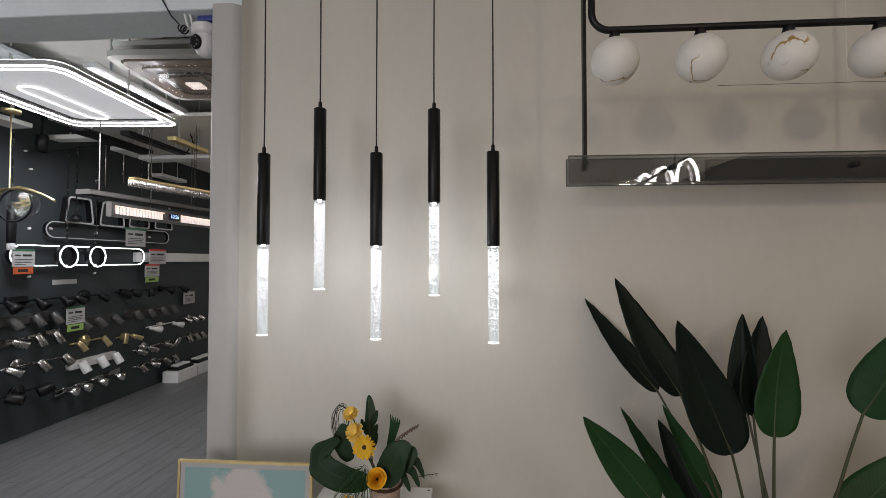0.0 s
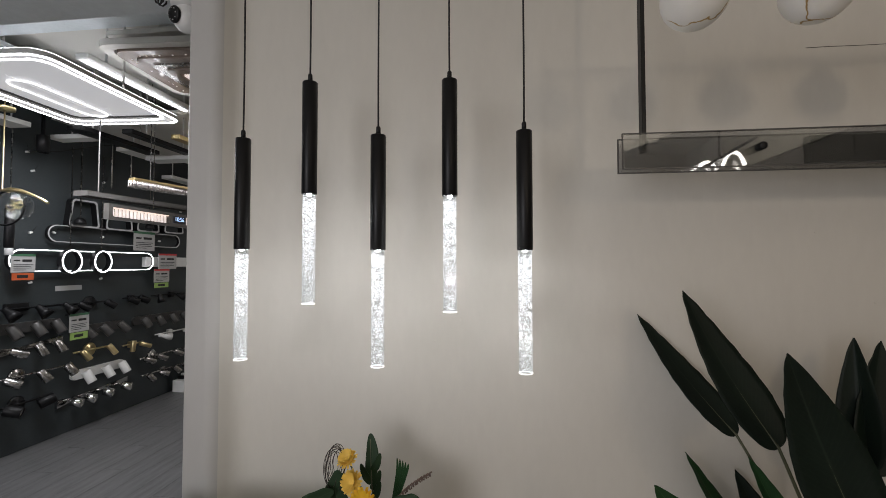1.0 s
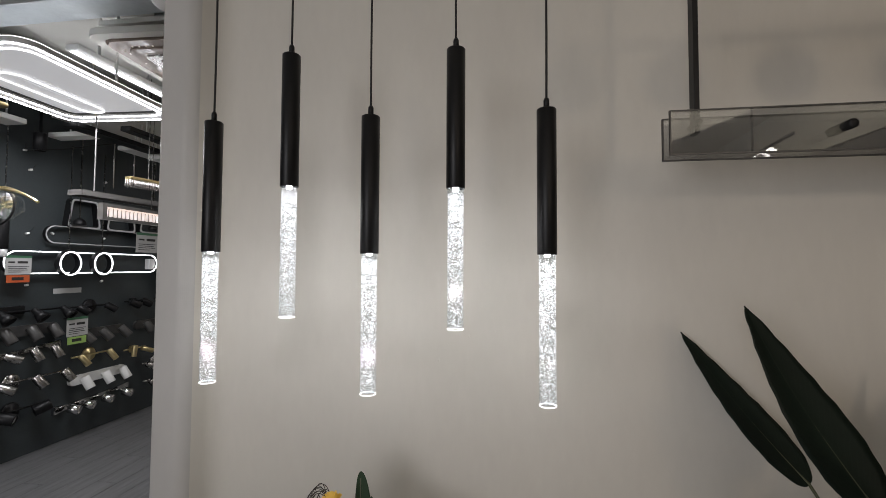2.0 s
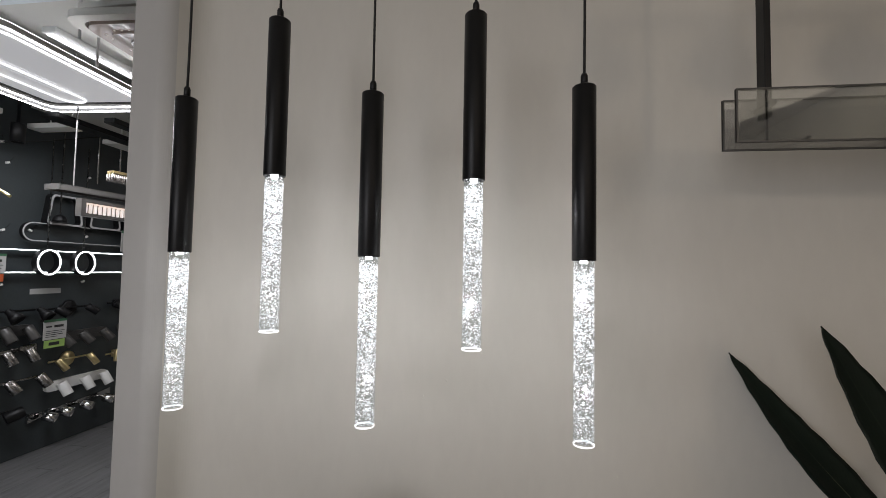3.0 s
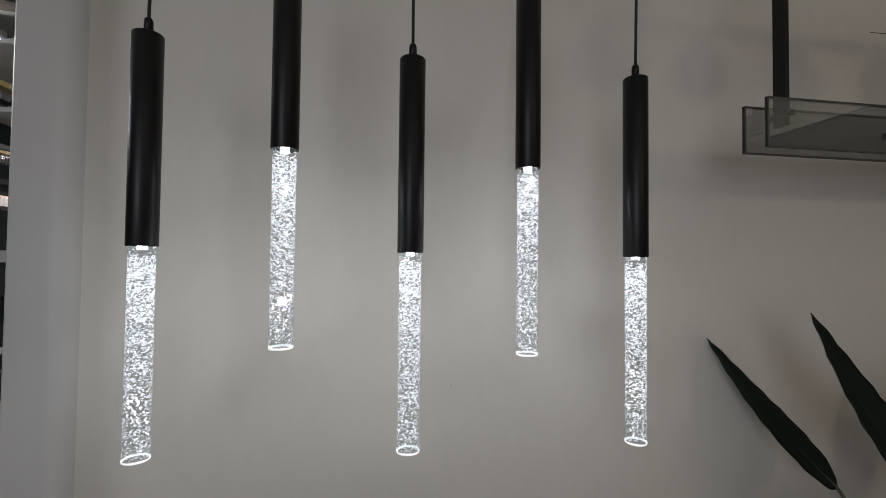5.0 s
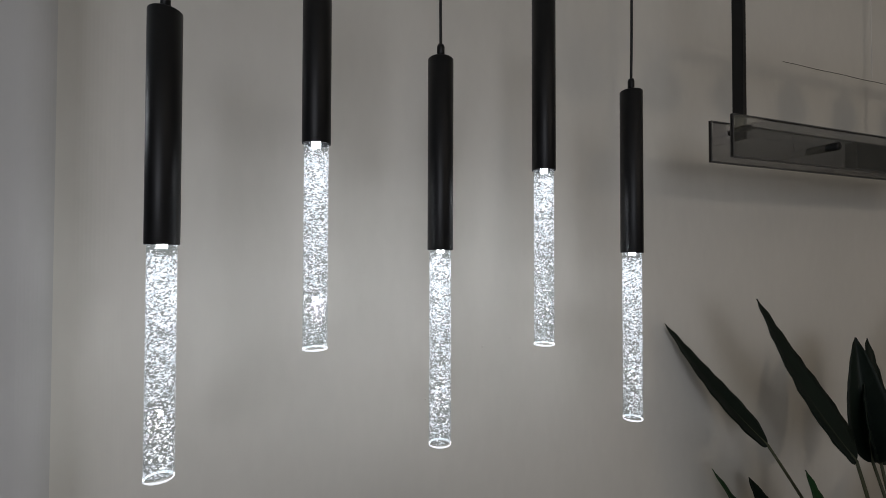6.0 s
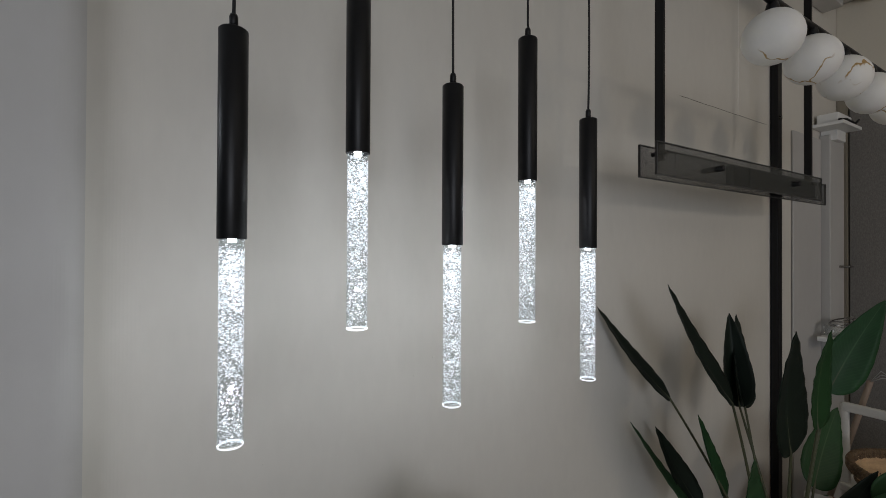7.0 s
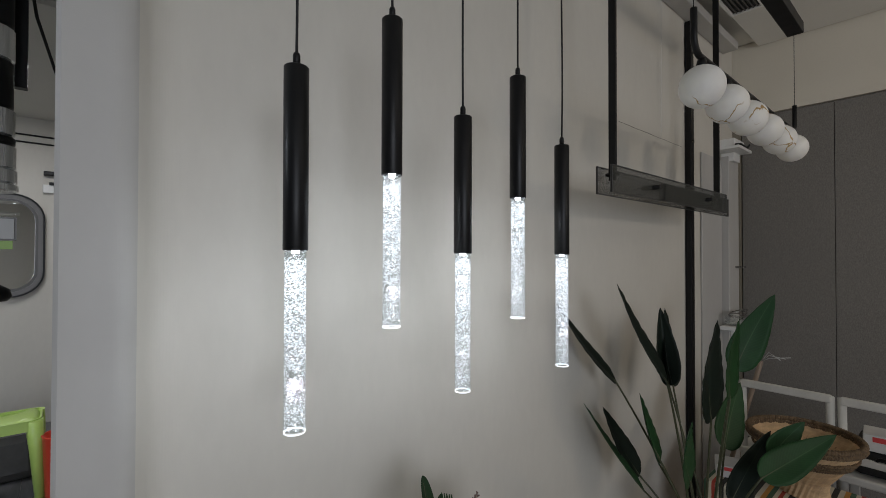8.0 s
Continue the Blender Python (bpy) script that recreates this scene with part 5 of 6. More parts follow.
# long crystal bar lamps
def bar_lamp(name, p, q, z0, z1, wide, label):
    l = thing(name, (*p, z0), label, "pendant lamp")
    a, b_ = Vector((*p, 0)), Vector((*q, 0))
    n = (b_ - a).length
    m = Matrix.Translation(a) @ Matrix.Rotation(math.atan2(b_.y - a.y, b_.x - a.x), 4, "Z")
    return l, n, m


def barbox(bm, m, lo, hi, bevel=0.0):
    b2 = bmesh.new()
    box(b2, lo, hi, bevel)
    b2.transform(m)
    me = bpy.data.meshes.new("piece")
    b2.to_mesh(me)
    b2.free()
    bm.from_mesh(me)
    bpy.data.meshes.remove(me)


l, n, m = bar_lamp("crystal_bar_lamp", (-2.488, 3.02), (-2.22, 4.1), 1.885, 1.955, 0.05, "unlit crystal bar pendant with a gold top rail")
bm = bmesh.new()
barbox(bm, m, (0, -0.03, 1.94), (n, 0.03, 1.958), 0.002)
part("top_rail", bm, M_GOLD, l, "gold top rail")
M_DROPS = material("cut_crystal", (0.55, 0.52, 0.50), 0.10, metal=0.8, vary=0.6, scale=60, bump=0.4, fine=150)
bm = bmesh.new()
k = 0
while k * 0.012 < n:
    for v in (-0.022, 0.0, 0.022):
        lathe(bm, [(0, 1.94), (0.006, 1.936), (0.0075, 1.90), (0, 1.884 + 0.006 * random.random())], m @ pose(k * 0.012 + random.uniform(-0.002, 0.002), v, 0), seg=5)
    k += 1
tagged(part("crystal_drops", bm, M_DROPS, l, "row of cut crystal drops"), kind="stuff")
for f in (0.12, 0.5, 0.88):
    bm = bmesh.new()
    c = m @ Vector((f * n, 0, 1.955))
    rod(bm, c, (c.x, c.y, 2.66), 0.003, seg=6)
    part("wire", bm, M_STEEL, l)

l, n, m = bar_lamp("clock_bar_lamp", (-2.5, 2.84), (-2.5, 4.15), 1.66, 1.755, 0.06, "lit crystal bar pendant in brushed steel with a clock")
bm = bmesh.new()
for lo, hi in (((0, -0.02, 1.735), (n, 0.02, 1.757)), ((0, -0.02, 1.655), (n, 0.02, 1.672)), ((0, -0.02, 1.672), (0.03, 0.02, 1.735)), ((0.535, -0.02, 1.672), (0.715, 0.02, 1.735)), ((n - 0.03, -0.02, 1.672), (n, 0.02, 1.735))):
    barbox(bm, m, lo, hi)
part("case", bm, M_MIDGREY, l, "satin grey metal case")
bm = bmesh.new()
barbox(bm, m, (0.031, 0.012, 1.673), (n - 0.031, 0.018, 1.734))
part("reflector", bm, M_DKGREY, l)
for a, e in ((0.032, 0.532), (0.718, n - 0.032)):
    k = a
    while k < e - 0.012:
        bm = bmesh.new()
        barbox(bm, m, (k + 0.002, -0.012, 1.676), (k + 0.015, 0.004, 1.726), 0.003)
        part("lit_prism", bm, M_LEDWARM, l)
        k += 0.031
bm = bmesh.new()
for a, e in ((0.032, 0.532), (0.718, n - 0.032)):
    barbox(bm, m, (a, -0.016, 1.729), (e, 0.010, 1.735))
part("led_line", bm, glow("warm_led_line", (1.0, 0.75, 0.6), 0.7), l)
bm = bmesh.new()
barbox(bm, m, (0.575, -0.0235, 1.683), (0.695, -0.019, 1.737))
clock = part("clock_display", bm, material("display_glass", (0.01, 0.012, 0.03), 0.1, vary=0.1), l, "dark blue clock display")
cu = bpy.data.curves.new("digits", "FONT")
cu.body, cu.size, cu.extrude, cu.align_x, cu.align_y = "10:56", 0.046, 0.0005, "CENTER", "CENTER"
tmp = bpy.data.objects.new("digits_tmp", cu)
scene.collection.objects.link(tmp)
bpy.context.view_layer.update()
dm = bpy.data.meshes.new_from_object(tmp.evaluated_get(bpy.context.evaluated_depsgraph_get()))
bpy.data.objects.remove(tmp)
dm.transform(Matrix.Translation((-2.475, 2.84 + 0.635, 1.711)) @ Matrix.Rotation(radians(90), 4, "Z") @ Matrix.Rotation(radians(90), 4, "X"))
dm.materials.clear()
dm.materials.append(glow("blue_digits", (0.35, 0.6, 1.0), 1.0))
dg = new("digits", dm)
dg.parent = clock
for f in (0.3, 0.7):
    bm = bmesh.new()
    c = m @ Vector((f * n, 0, 1.755))
    rod(bm, c, (c.x, c.y, 2.66), 0.0025, seg=6)
    part("wire", bm, M_STEEL, l)

l, n, m = bar_lamp("channel_lamp", (-2.72, 2.87), (-2.58, 4.05), 1.79, 1.85, 0.06, "pale grey U shaped channel pendant lamp")
bm = bmesh.new()
for lo, hi in (((0, -0.06, 1.815), (n, -0.054, 1.85)), ((0, 0.054, 1.815), (n, 0.06, 1.85)), ((0, -0.06, 1.844), (n, 0.06, 1.85)), ((0, -0.054, 1.815), (0.006, 0.054, 1.844))):
    barbox(bm, m, lo, hi)
part("channel", bm, M_MIDGREY, l)
for f in (0.1, 0.85):
    bm = bmesh.new()
    c = m @ Vector((f * n, 0, 1.85))
    rod(bm, c, (c.x, c.y, 2.66), 0.004, seg=6)
    part("rod", bm, M_DKGREY, l)

# white strip lamp along the far part of the wall
sl = thing("strip_lamp", (W, 4.9, 1.385), "long white strip lamp fixed to the dark wall", "strip lamp")
part("body", boxes(((W, 4.25, 1.335), (W + 0.05, 5.58, 1.435)), bevel=0.005), M_WHITE, sl)

# ---- price cards ----
def card(y0, y1, z1, z0, d, top, lower, label):
    c = thing("price_card", (W, (y0 + y1) / 2, z0), label, "price card")
    split = z0 + (z1 - z0) * (0.28 if lower else 0.0)
    part("sheet", boxes(((W + d, y0, split + 0.003), (W + d + 0.004, y1, z1))), M_PAPER, c)
    h = z1 - split
    bars = [(0.10, 0.35, 0.62, 0.70), (0.45, 0.85, 0.60, 0.72), (0.10, 0.9, 0.42, 0.45), (0.10, 0.8, 0.33, 0.36), (0.10, 0.85, 0.24, 0.27), (0.10, 0.6, 0.14, 0.17)]
    for a, b_, e, f in bars:
        part("print_bar", boxes(((W + d + 0.003, y0 + a * (y1 - y0), split + e * h), (W + d + 0.0055, y0 + b_ * (y1 - y0), split + f * h))), M_INK, c)
    if top:
        part("header", boxes(((W + d + 0.003, y0, z1 - 0.11 * h), (W + d + 0.006, y1, z1 + 0.001))), top, c)
    if lower:
        low = part("price_strip", boxes(((W + d, y0 + 0.01, z0), (W + d + 0.004, y1 - 0.01, split - 0.002))), lower, c)
        part("print_bar", boxes(((W + d + 0.003, y0 + 0.25 * (y1 - y0), z0 + 0.3 * (split - z0)), (W + d + 0.0055, y0 + 0.7 * (y1 - y0), z0 + 0.7 * (split - z0)))), M_INK, low)
    part("pin", boxes(((W, (y0 + y1) / 2 - 0.006, z1 - 0.02), (W + d + 0.001, (y0 + y1) / 2 + 0.006, z1 - 0.008))), M_STEEL, c)


card(2.985, 3.15, 1.435, 1.25, 0.10, M_GREEN, M_ORANGE, "white price card with green header and orange strip")
card(4.045, 4.30, 1.675, 1.49, 0.09, M_GREEN, None, "white price card with a green header")
card(3.405, 3.575, 0.965, 0.76, 0.12, M_GREEN, M_LIME, "white price card with green header and lime strip")
card(4.37, 4.62, 1.47, 1.31, 0.08, M_RED, None, "white price card with a red header")
card(4.315, 4.52, 1.31, 1.125, 0.08, M_RED, M_LIME, "white price card with red header and lime strip")
card(4.985, 5.19, 0.98, 0.83, 0.04, M_STEEL, None, "small white card in a steel holder")
lb = thing("label_strip", (W, 3.5, 1.17), "blank white paper strip on the dark wall", "label")
part("strip", boxes(((W, 3.395, 1.15), (W + 0.003, 3.62, 1.19))), M_PAPER, lb)

# loose wire terminals on the wall
for y, z in ((3.192, 2.066), (3.797, 2.087), (3.189, 1.60), (3.364, 1.612), (3.80, 1.60), (4.464, 1.60), (3.198, 1.225), (3.793, 1.235), (4.765, 1.94), (3.15, 2.2), (3.9, 1.95)):
    t = thing("wire_terminal", (W, y, z), "small white wire terminal on the dark wall", "terminal")
    bm = bmesh.new()
    box(bm, (-0.004, -0.011, -0.006), (0.013, 0.011, 0.008), 0.002)
    bm.transform(pose(W + 0.004, y, z, 35 * math.sin(y * 50)))
    part("block", bm, M_WHITE, t)
    bm = bmesh.new()
    s = math.sin(z * 40)
    sweep(bm, [(W + 0.008, y, z), (W + 0.012, y + 0.03 * s, z + 0.03), (W + 0.004, y + 0.05 * s, z + 0.05)], 0.002, seg=5)
    part("wire", bm, M_CABLE, t)
bm = bmesh.new()
sweep(bm, [(W + 0.02, 3.15, 2.2), (-3.35, 3.3, 2.24), (-3.3, 3.55, 2.34), (-3.2, 3.7, 2.4)], 0.004, seg=6)
tagged(new("loose_cable", mesh_of("loose_cable", bm, M_CABLE)), "loose black cable hanging before the dark wall", "cable")
bm = bmesh.new()
sweep(bm, [(-2.3, 3.4, 2.38), (-2.4, 3.6, 2.34), (-2.55, 3.8, 2.40), (-2.7, 3.9, 2.33), (-2.8, 4.1, 2.4)], 0.005, seg=6)
tagged(new("loose_cable", mesh_of("loose_cable", bm, M_CABLE)), "loose black cable sagging between lamp canopies", "cable")

# ---- rows of spotlights on the dark wall ----
def spot_head(fix, y, z, aim, r, length, mat, bell=False):
    aim = Vector(aim).normalized()
    joint = Vector((W + 0.075, y, z))
    c = joint + Vector((0.022, 0, -0.012))
    m = Matrix.Translation(c - aim * length * 0.42) @ aim.to_track_quat("Z", "Y").to_matrix().to_4x4()
    bm = bmesh.new()
    if bell:
        prof = [(0, 0), (r * 0.42, 0), (r * 0.5, length * 0.08), (r * 0.55, length * 0.3), (r * 0.85, length * 0.6), (r * 1.1, length), (r * 1.02, length), (r * 0.75, length * 0.62), (0, length * 0.55)]
    else:
        prof = [(0, 0), (r * 0.94, 0), (r, length * 0.04), (r, length * 0.97), (r * 0.95, length), (r * 0.84, length), (r * 0.8, length * 0.9), (0, length * 0.9)]
    lathe(bm, prof, m, seg=18)
    head = part("spot_head", bm, mat, fix)
    bm = bmesh.new()
    rl, zl = (r * 0.62, length * 0.66) if bell else (r * 0.72, length * 0.925)
    lathe(bm, [(0, zl - 0.004), (rl, zl - 0.004), (rl, zl), (0, zl + 0.002)], m, seg=14)
    part("lens", bm, M_SHADE, head, "pale lamp lens")
    bm = bmesh.new()
    rod(bm, (W + 0.03, y, z + 0.004), joint + Vector((0.01, 0, -0.004)), 0.006, seg=8)
    part("joint", bm, mat, head)


def spotlight(ys, z, mat, label, plate=None, bar=True, r=0.03, length=0.085, aim=(0.6, 0.35, -0.8), bell=False, slope=0.0, aims=None):
    """A wall spotlight: heads at the given places along a bar or plate."""
    y0, y1 = min(ys), max(ys)
    f = thing("wall_spotlight", (W, (y0 + y1) / 2, z), label, "spotlight", "spotlights on the dark wall")
    if bar:
        bm = bmesh.new()
        rod(bm, (W + 0.035, y0 - 0.05, z + 0.006), (W + 0.035, y1 + 0.05, z + 0.006), 0.0075, seg=10, edge=0.002)
        part("bar", bm, mat, f)
    if plate and plate[0] == "round":
        bm = bmesh.new()
        lathe(bm, [(0, 0), (0.058, 0), (0.058, 0.012), (0.05, 0.02), (0.012, 0.024), (0.010, 0.04), (0, 0.04)], Matrix.Translation((W, plate[1], z + 0.004)) @ pose(0, 0, 0, 0, 90, 0), seg=24)
        part("wall_plate", bm, mat, f)
    elif plate and plate[0] == "rect":
        part("wall_plate", boxes(((W, plate[1] - 0.08, z - 0.012), (W + 0.03, plate[1] + 0.08, z + 0.045)), bevel=0.004), mat, f)
    elif plate and plate[0] == "long":
        bm = bmesh.new()
        o = [(u + (y0 + y1) / 2, v + z) for u, v in round_rect(y1 - y0 + 0.16, 0.075, 0.034, 6)]
        band(bm, o, shrink(o, 0.03), 0.0, 0.026, onwall)
        box(bm, (W, y0 - 0.05, z - 0.009), (W + 0.0255, y1 + 0.05, z + 0.009))
        part("wall_plate", bm, mat, f)
    elif plate and plate[0] == "blade":
        bm = bmesh.new()
        o = [(y0 - 0.09, z - 0.04), (y0 + 0.02, z - 0.02), (y1 - 0.02, z + 0.01), (y1 + 0.09, z - 0.01), (y1 + 0.09, z + 0.05), (y1 - 0.02, z + 0.035), (y0 + 0.02, z + 0.012), (y0 - 0.09, z + 0.03)]
        a = [bm.verts.new(onwall(u, v, 0.0)) for u, v in o]
        b_ = [bm.verts.new(onwall(u, v, 0.024)) for u, v in o]
        for i in range(len(o)):
            j = (i + 1) % len(o)
            bm.faces.new([a[i], a[j], b_[j], b_[i]])
        bm.faces.new(a)
        bm.faces.new(b_)
        part("wall_plate", bm, mat, f)
    if not plate:
        part("wall_plate", boxes(((W, (y0 + y1) / 2 - 0.03, z - 0.03), (W + 0.03, (y0 + y1) / 2 + 0.03, z + 0.03)), bevel=0.004), mat, f)
    for k, y in enumerate(ys):
        spot_head(f, y, z, aims[k] if aims else aim, r, length, mat, bell)


BLK, GRY, SIL, BRS = "black wall spotlight with tilted heads", "dark grey wall spotlight with cylinder heads", "brushed steel wall spotlight with tilted heads", "brass wall spotlight with two heads"
spotlight((2.70, 2.99, 3.213, 3.422), 1.035, M_BLACK, "black wall spotlight with bell shaped heads", ("rect", 3.10), r=0.042, length=0.10, aim=(0.7, 0.3, -0.75), bell=True)
spotlight((3.554, 3.802), 1.03, M_BLACK, BLK, ("round", 3.69), r=0.03, length=0.09, aim=(0.6, 0.6, -0.6))
spotlight((4.05, 4.172), 1.04, M_BLACK, BLK, r=0.032, length=0.09, aim=(0.5, 0.75, -0.5))
spotlight((4.388, 4.662, 4.90), 1.04, M_BLACK, BLK, r=0.034, length=0.09, aims=((0.2, 0.1, -1), (0.5, 0.7, -0.5), (0.5, 0.7, -0.5)), bell=True)
spotlight((2.80, 3.024, 3.193, 3.341), 0.90, M_DKGREY, GRY, ("long",), r=0.034, length=0.105, aim=(0.5, 0.25, -0.9), bar=False)
spotlight((3.602, 3.764, 3.947), 0.81, M_DKGREY, GRY, ("long",), r=0.033, length=0.105, aim=(0.5, 0.45, -0.8), bar=False)
spotlight((4.214, 4.393, 4.578, 4.741), 0.815, M_DKGREY, "charcoal wall spotlight with four cylinder heads", ("long",), r=0.033, length=0.10, aim=(0.4, 0.3, -0.9), bar=False)
spotlight((3.056, 3.215, 3.359), 0.745, M_STEEL, "chrome wall spotlight on a twisted plate", ("blade",), r=0.030, length=0.10, aims=((0.6, 0.7, -0.4), (0.4, 0.25, -0.9), (0.4, 0.25, -0.9)), bar=False)
spotlight((3.579, 3.83), 0.63, M_BRASS, BRS, ("round", 3.70), r=0.024, length=0.10, aim=(0.4, 0.4, -0.85))
spotlight((4.06, 4.198), 0.60, M_BRASS, "brass and white wall spotlight", None, r=0.022, length=0.10, aims=((0.1, 0.05, 1), (0.45, 0.8, -0.4)))
for ys, z in (((4.45, 4.80), 0.64),):
    spotlight(ys, z, M_WHITE, "white spotlight heads on a thin steel bar", None, r=0.032, length=0.12, aim=(0.45, 0.85, -0.25), bell=True)
spotlight((5.0, 5.12, 5.24), 0.66, M_STEEL, SIL, r=0.026, length=0.08, aim=(0.7, 0.3, -0.5))
spotlight((2.84, 3.021, 3.242, 3.449), 0.545, M_STEEL, SIL, ("round", 3.123), r=0.032, length=0.10, aims=((0.5, 0.5, -0.7), (0.7, 0.55, -0.45), (0.45, 0.35, -0.85), (0.45, 0.4, -0.85)))
spotlight((3.611, 3.798, 3.963), 0.445, M_WHITE, "white wall spotlight with three cylinder heads", ("long",), r=0.034, length=0.105, aim=(0.45, 0.2, -0.9), bar=False)
spotlight((4.261, 4.418, 4.649, 4.797), 0.435, M_STEEL, SIL, ("round", 4.40), r=0.028, length=0.10, aims=((0.5, 0.75, -0.45), (0.5, 0.75, -0.45), (0.5, 0.7, -0.45), (0.3, 0.5, 0.8)))
spotlight((5.02, 5.16, 5.28), 0.44, M_STEEL, SIL, r=0.028, length=0.09, aim=(0.4, 0.3, -0.85))
spotlight((3.027, 3.26), 0.345, M_BLACK, BLK, ("round", 3.128), r=0.04, length=0.10, aims=((0.8, 0.5, -0.3), (0.4, 0.8, 0.3)))
spotlight((3.507, 3.63, 3.80, 3.994), 0.262, M_CHROME, "chrome wall spotlight with round lamp heads", ("blade",), r=0.036, length=0.075, aim=(0.85, 0.4, -0.3), bar=False)
spotlight((4.288, 4.463, 4.635, 4.773), 0.265, M_STEEL, SIL, None, r=0.028, length=0.085, aims=((0.4, 0.5, -0.8), (0.8, 0.5, -0.3), (0.4, 0.6, -0.7), (0.3, 0.4, -0.85)))

# white planter boxes on the floor by the wall
for y0, y1 in ((4.64, 4.98), (5.0, 5.42)):
    c = thing("trunking_box", (-3.32, (y0 + y1) / 2, 0.0), "long white lamp box with black fittings on the floor", "box")
    part("tray", boxes(((-3.42, y0, 0.002), (-3.24, y1, 0.125)), bevel=0.003), M_WHITE, c)
    part("black_fitting", boxes(((-3.40, y0 + 0.05, 0.125), (-3.27, y1 - 0.02, 0.16)), bevel=0.01), M_BLACK, c)
    part("white_cover", boxes(((-3.39, y0 + 0.08, 0.16), (-3.30, y1 - 0.04, 0.182)), bevel=0.008), M_WHITE, c)

# ---- camera dome on the back of the beam ----
sec = thing("security_camera", (-1.088, 1.68, 2.30), "white dome security camera with aerials under the beam", "security camera")
cm_ = pose(-1.075, 1.68, 2.303)
bm = bmesh.new()
lathe(bm, [(0, 0.0), (0.03, 0.0), (0.052, -0.012), (0.056, -0.03), (0.05, -0.05), (0.0, -0.052)], cm_, seg=28)
part("base", bm, M_WHITE, sec)
bm = bmesh.new()
lathe(bm, [(0, -0.05)] + [(0.047 * math.cos(radians(a)), -0.085 + 0.050 * math.sin(radians(a))) for a in range(60, -90, -15)] + [(0, -0.135)], cm_, seg=28)
head = part("head", bm, M_WHITE, sec)
bm = bmesh.new()
lathe(bm, [(0, 0), (0.027, 0), (0.029, 0.006), (0.024, 0.012), (0.014, 0.010), (0, 0.013)], Matrix.Translation((-1.090, 1.642, 2.214)) @ Vector((-0.35, -0.9, -0.15)).to_track_quat("Z", "Y").to_matrix().to_4x4(), seg=24)
face = part("lens_face", bm, M_BLACK, head, "black lens face with small lamps")
bm = bmesh.new()
for k in range(8):
    a = 2 * math.pi * k / 8
    lathe(bm, [(0, 0.013), (0.0022, 0.013), (0.0022, 0.0155), (0, 0.0155)], Matrix.Translation((-1.090, 1.642, 2.214)) @ Vector((-0.35, -0.9, -0.15)).to_track_quat("Z", "Y").to_matrix().to_4x4() @ pose(0.02 * math.cos(a), 0.02 * math.sin(a), 0), seg=8)
part("infrared_lamp", bm, M_SHADE, face)
part("bracket", boxes(((-1.09, 1.64, 2.300), (-1.0, 1.72, 2.319)), bevel=0.004), M_BLUE, sec, "dark blue mounting block")
for dx, lean_ in ((-0.05, -0.04), (-0.03, -0.03)):
    bm = bmesh.new()
    rod(bm, (-1.075 + dx, 1.645, 2.265), (-1.075 + dx + 0.4 * lean_, 1.62, 2.36), 0.005, 0.004, seg=10, edge=0.001)
    part("aerial", bm, M_WHITE, sec)
bm = bmesh.new()
pts = [(-1.14 - 0.014 * math.cos(k * 0.9), 1.65 - 0.002 * k, 2.262 + 0.016 * math.sin(k * 0.9)) for k in range(16)] + [(-1.17, 1.605, 2.30), (-1.20, 1.592, 2.36), (-1.23, 1.592, 2.45)]
sweep(bm, pts, 0.003, seg=6)
part("cable", bm, M_CABLE, sec)

# ---- back room seen past the pilaster ----
mir = thing("wall_mirror", (-1.35, BACK_Y, 1.45), "rounded upright mirror in a thick black frame", "mirror")
place = lambda u, v, d: Vector((-1.36 + u, BACK_Y - d, 1.46 + v))
bm = bmesh.new()
band(bm, round_rect(0.56, 0.83, 0.2, 10), round_rect(0.535, 0.805, 0.19, 10), 0.002, 0.045, place)
part("frame", bm, M_BLACK, mir, "thin black outer frame")
bm = bmesh.new()
band(bm, round_rect(0.534, 0.804, 0.19, 10), round_rect(0.478, 0.742, 0.165, 10), 0.002, 0.035, place)
part("bevel", bm, M_MIDGREY, mir, "grey bevelled band")
bm = bmesh.new()
band(bm, round_rect(0.477, 0.741, 0.165, 10), round_rect(0.442, 0.702, 0.155, 10), 0.002, 0.03, place)
part("inner_rim", bm, M_DKGREY, mir)
bm = bmesh.new()
band(bm, round_rect(0.44, 0.70, 0.155, 10), round_rect(0.002, 0.2, 0.0005, 10), 0.002, 0.012, lambda u, v, d: place(u, v, d + 0.035 - 0.16 * u if d > 0.005 else d))
part("glass", bm, material("mirror_silver", (0.85, 0.86, 0.86), 0.04, metal=1.0, vary=0.01, bump=0.0), mir, "silvered mirror glass")

M_DRUM = material("clear_cut_crystal", (0.86, 0.88, 0.88), 0.12, metal=0.75, vary=0.35, scale=45, bump=0.25, fine=140, stretch=(1, 1, 0.08))
drum = thing("crystal_drum_lamp", (-1.165, 2.6, 1.5), "tall lamp of stacked crystal drums on a black column", "hanging lamp")
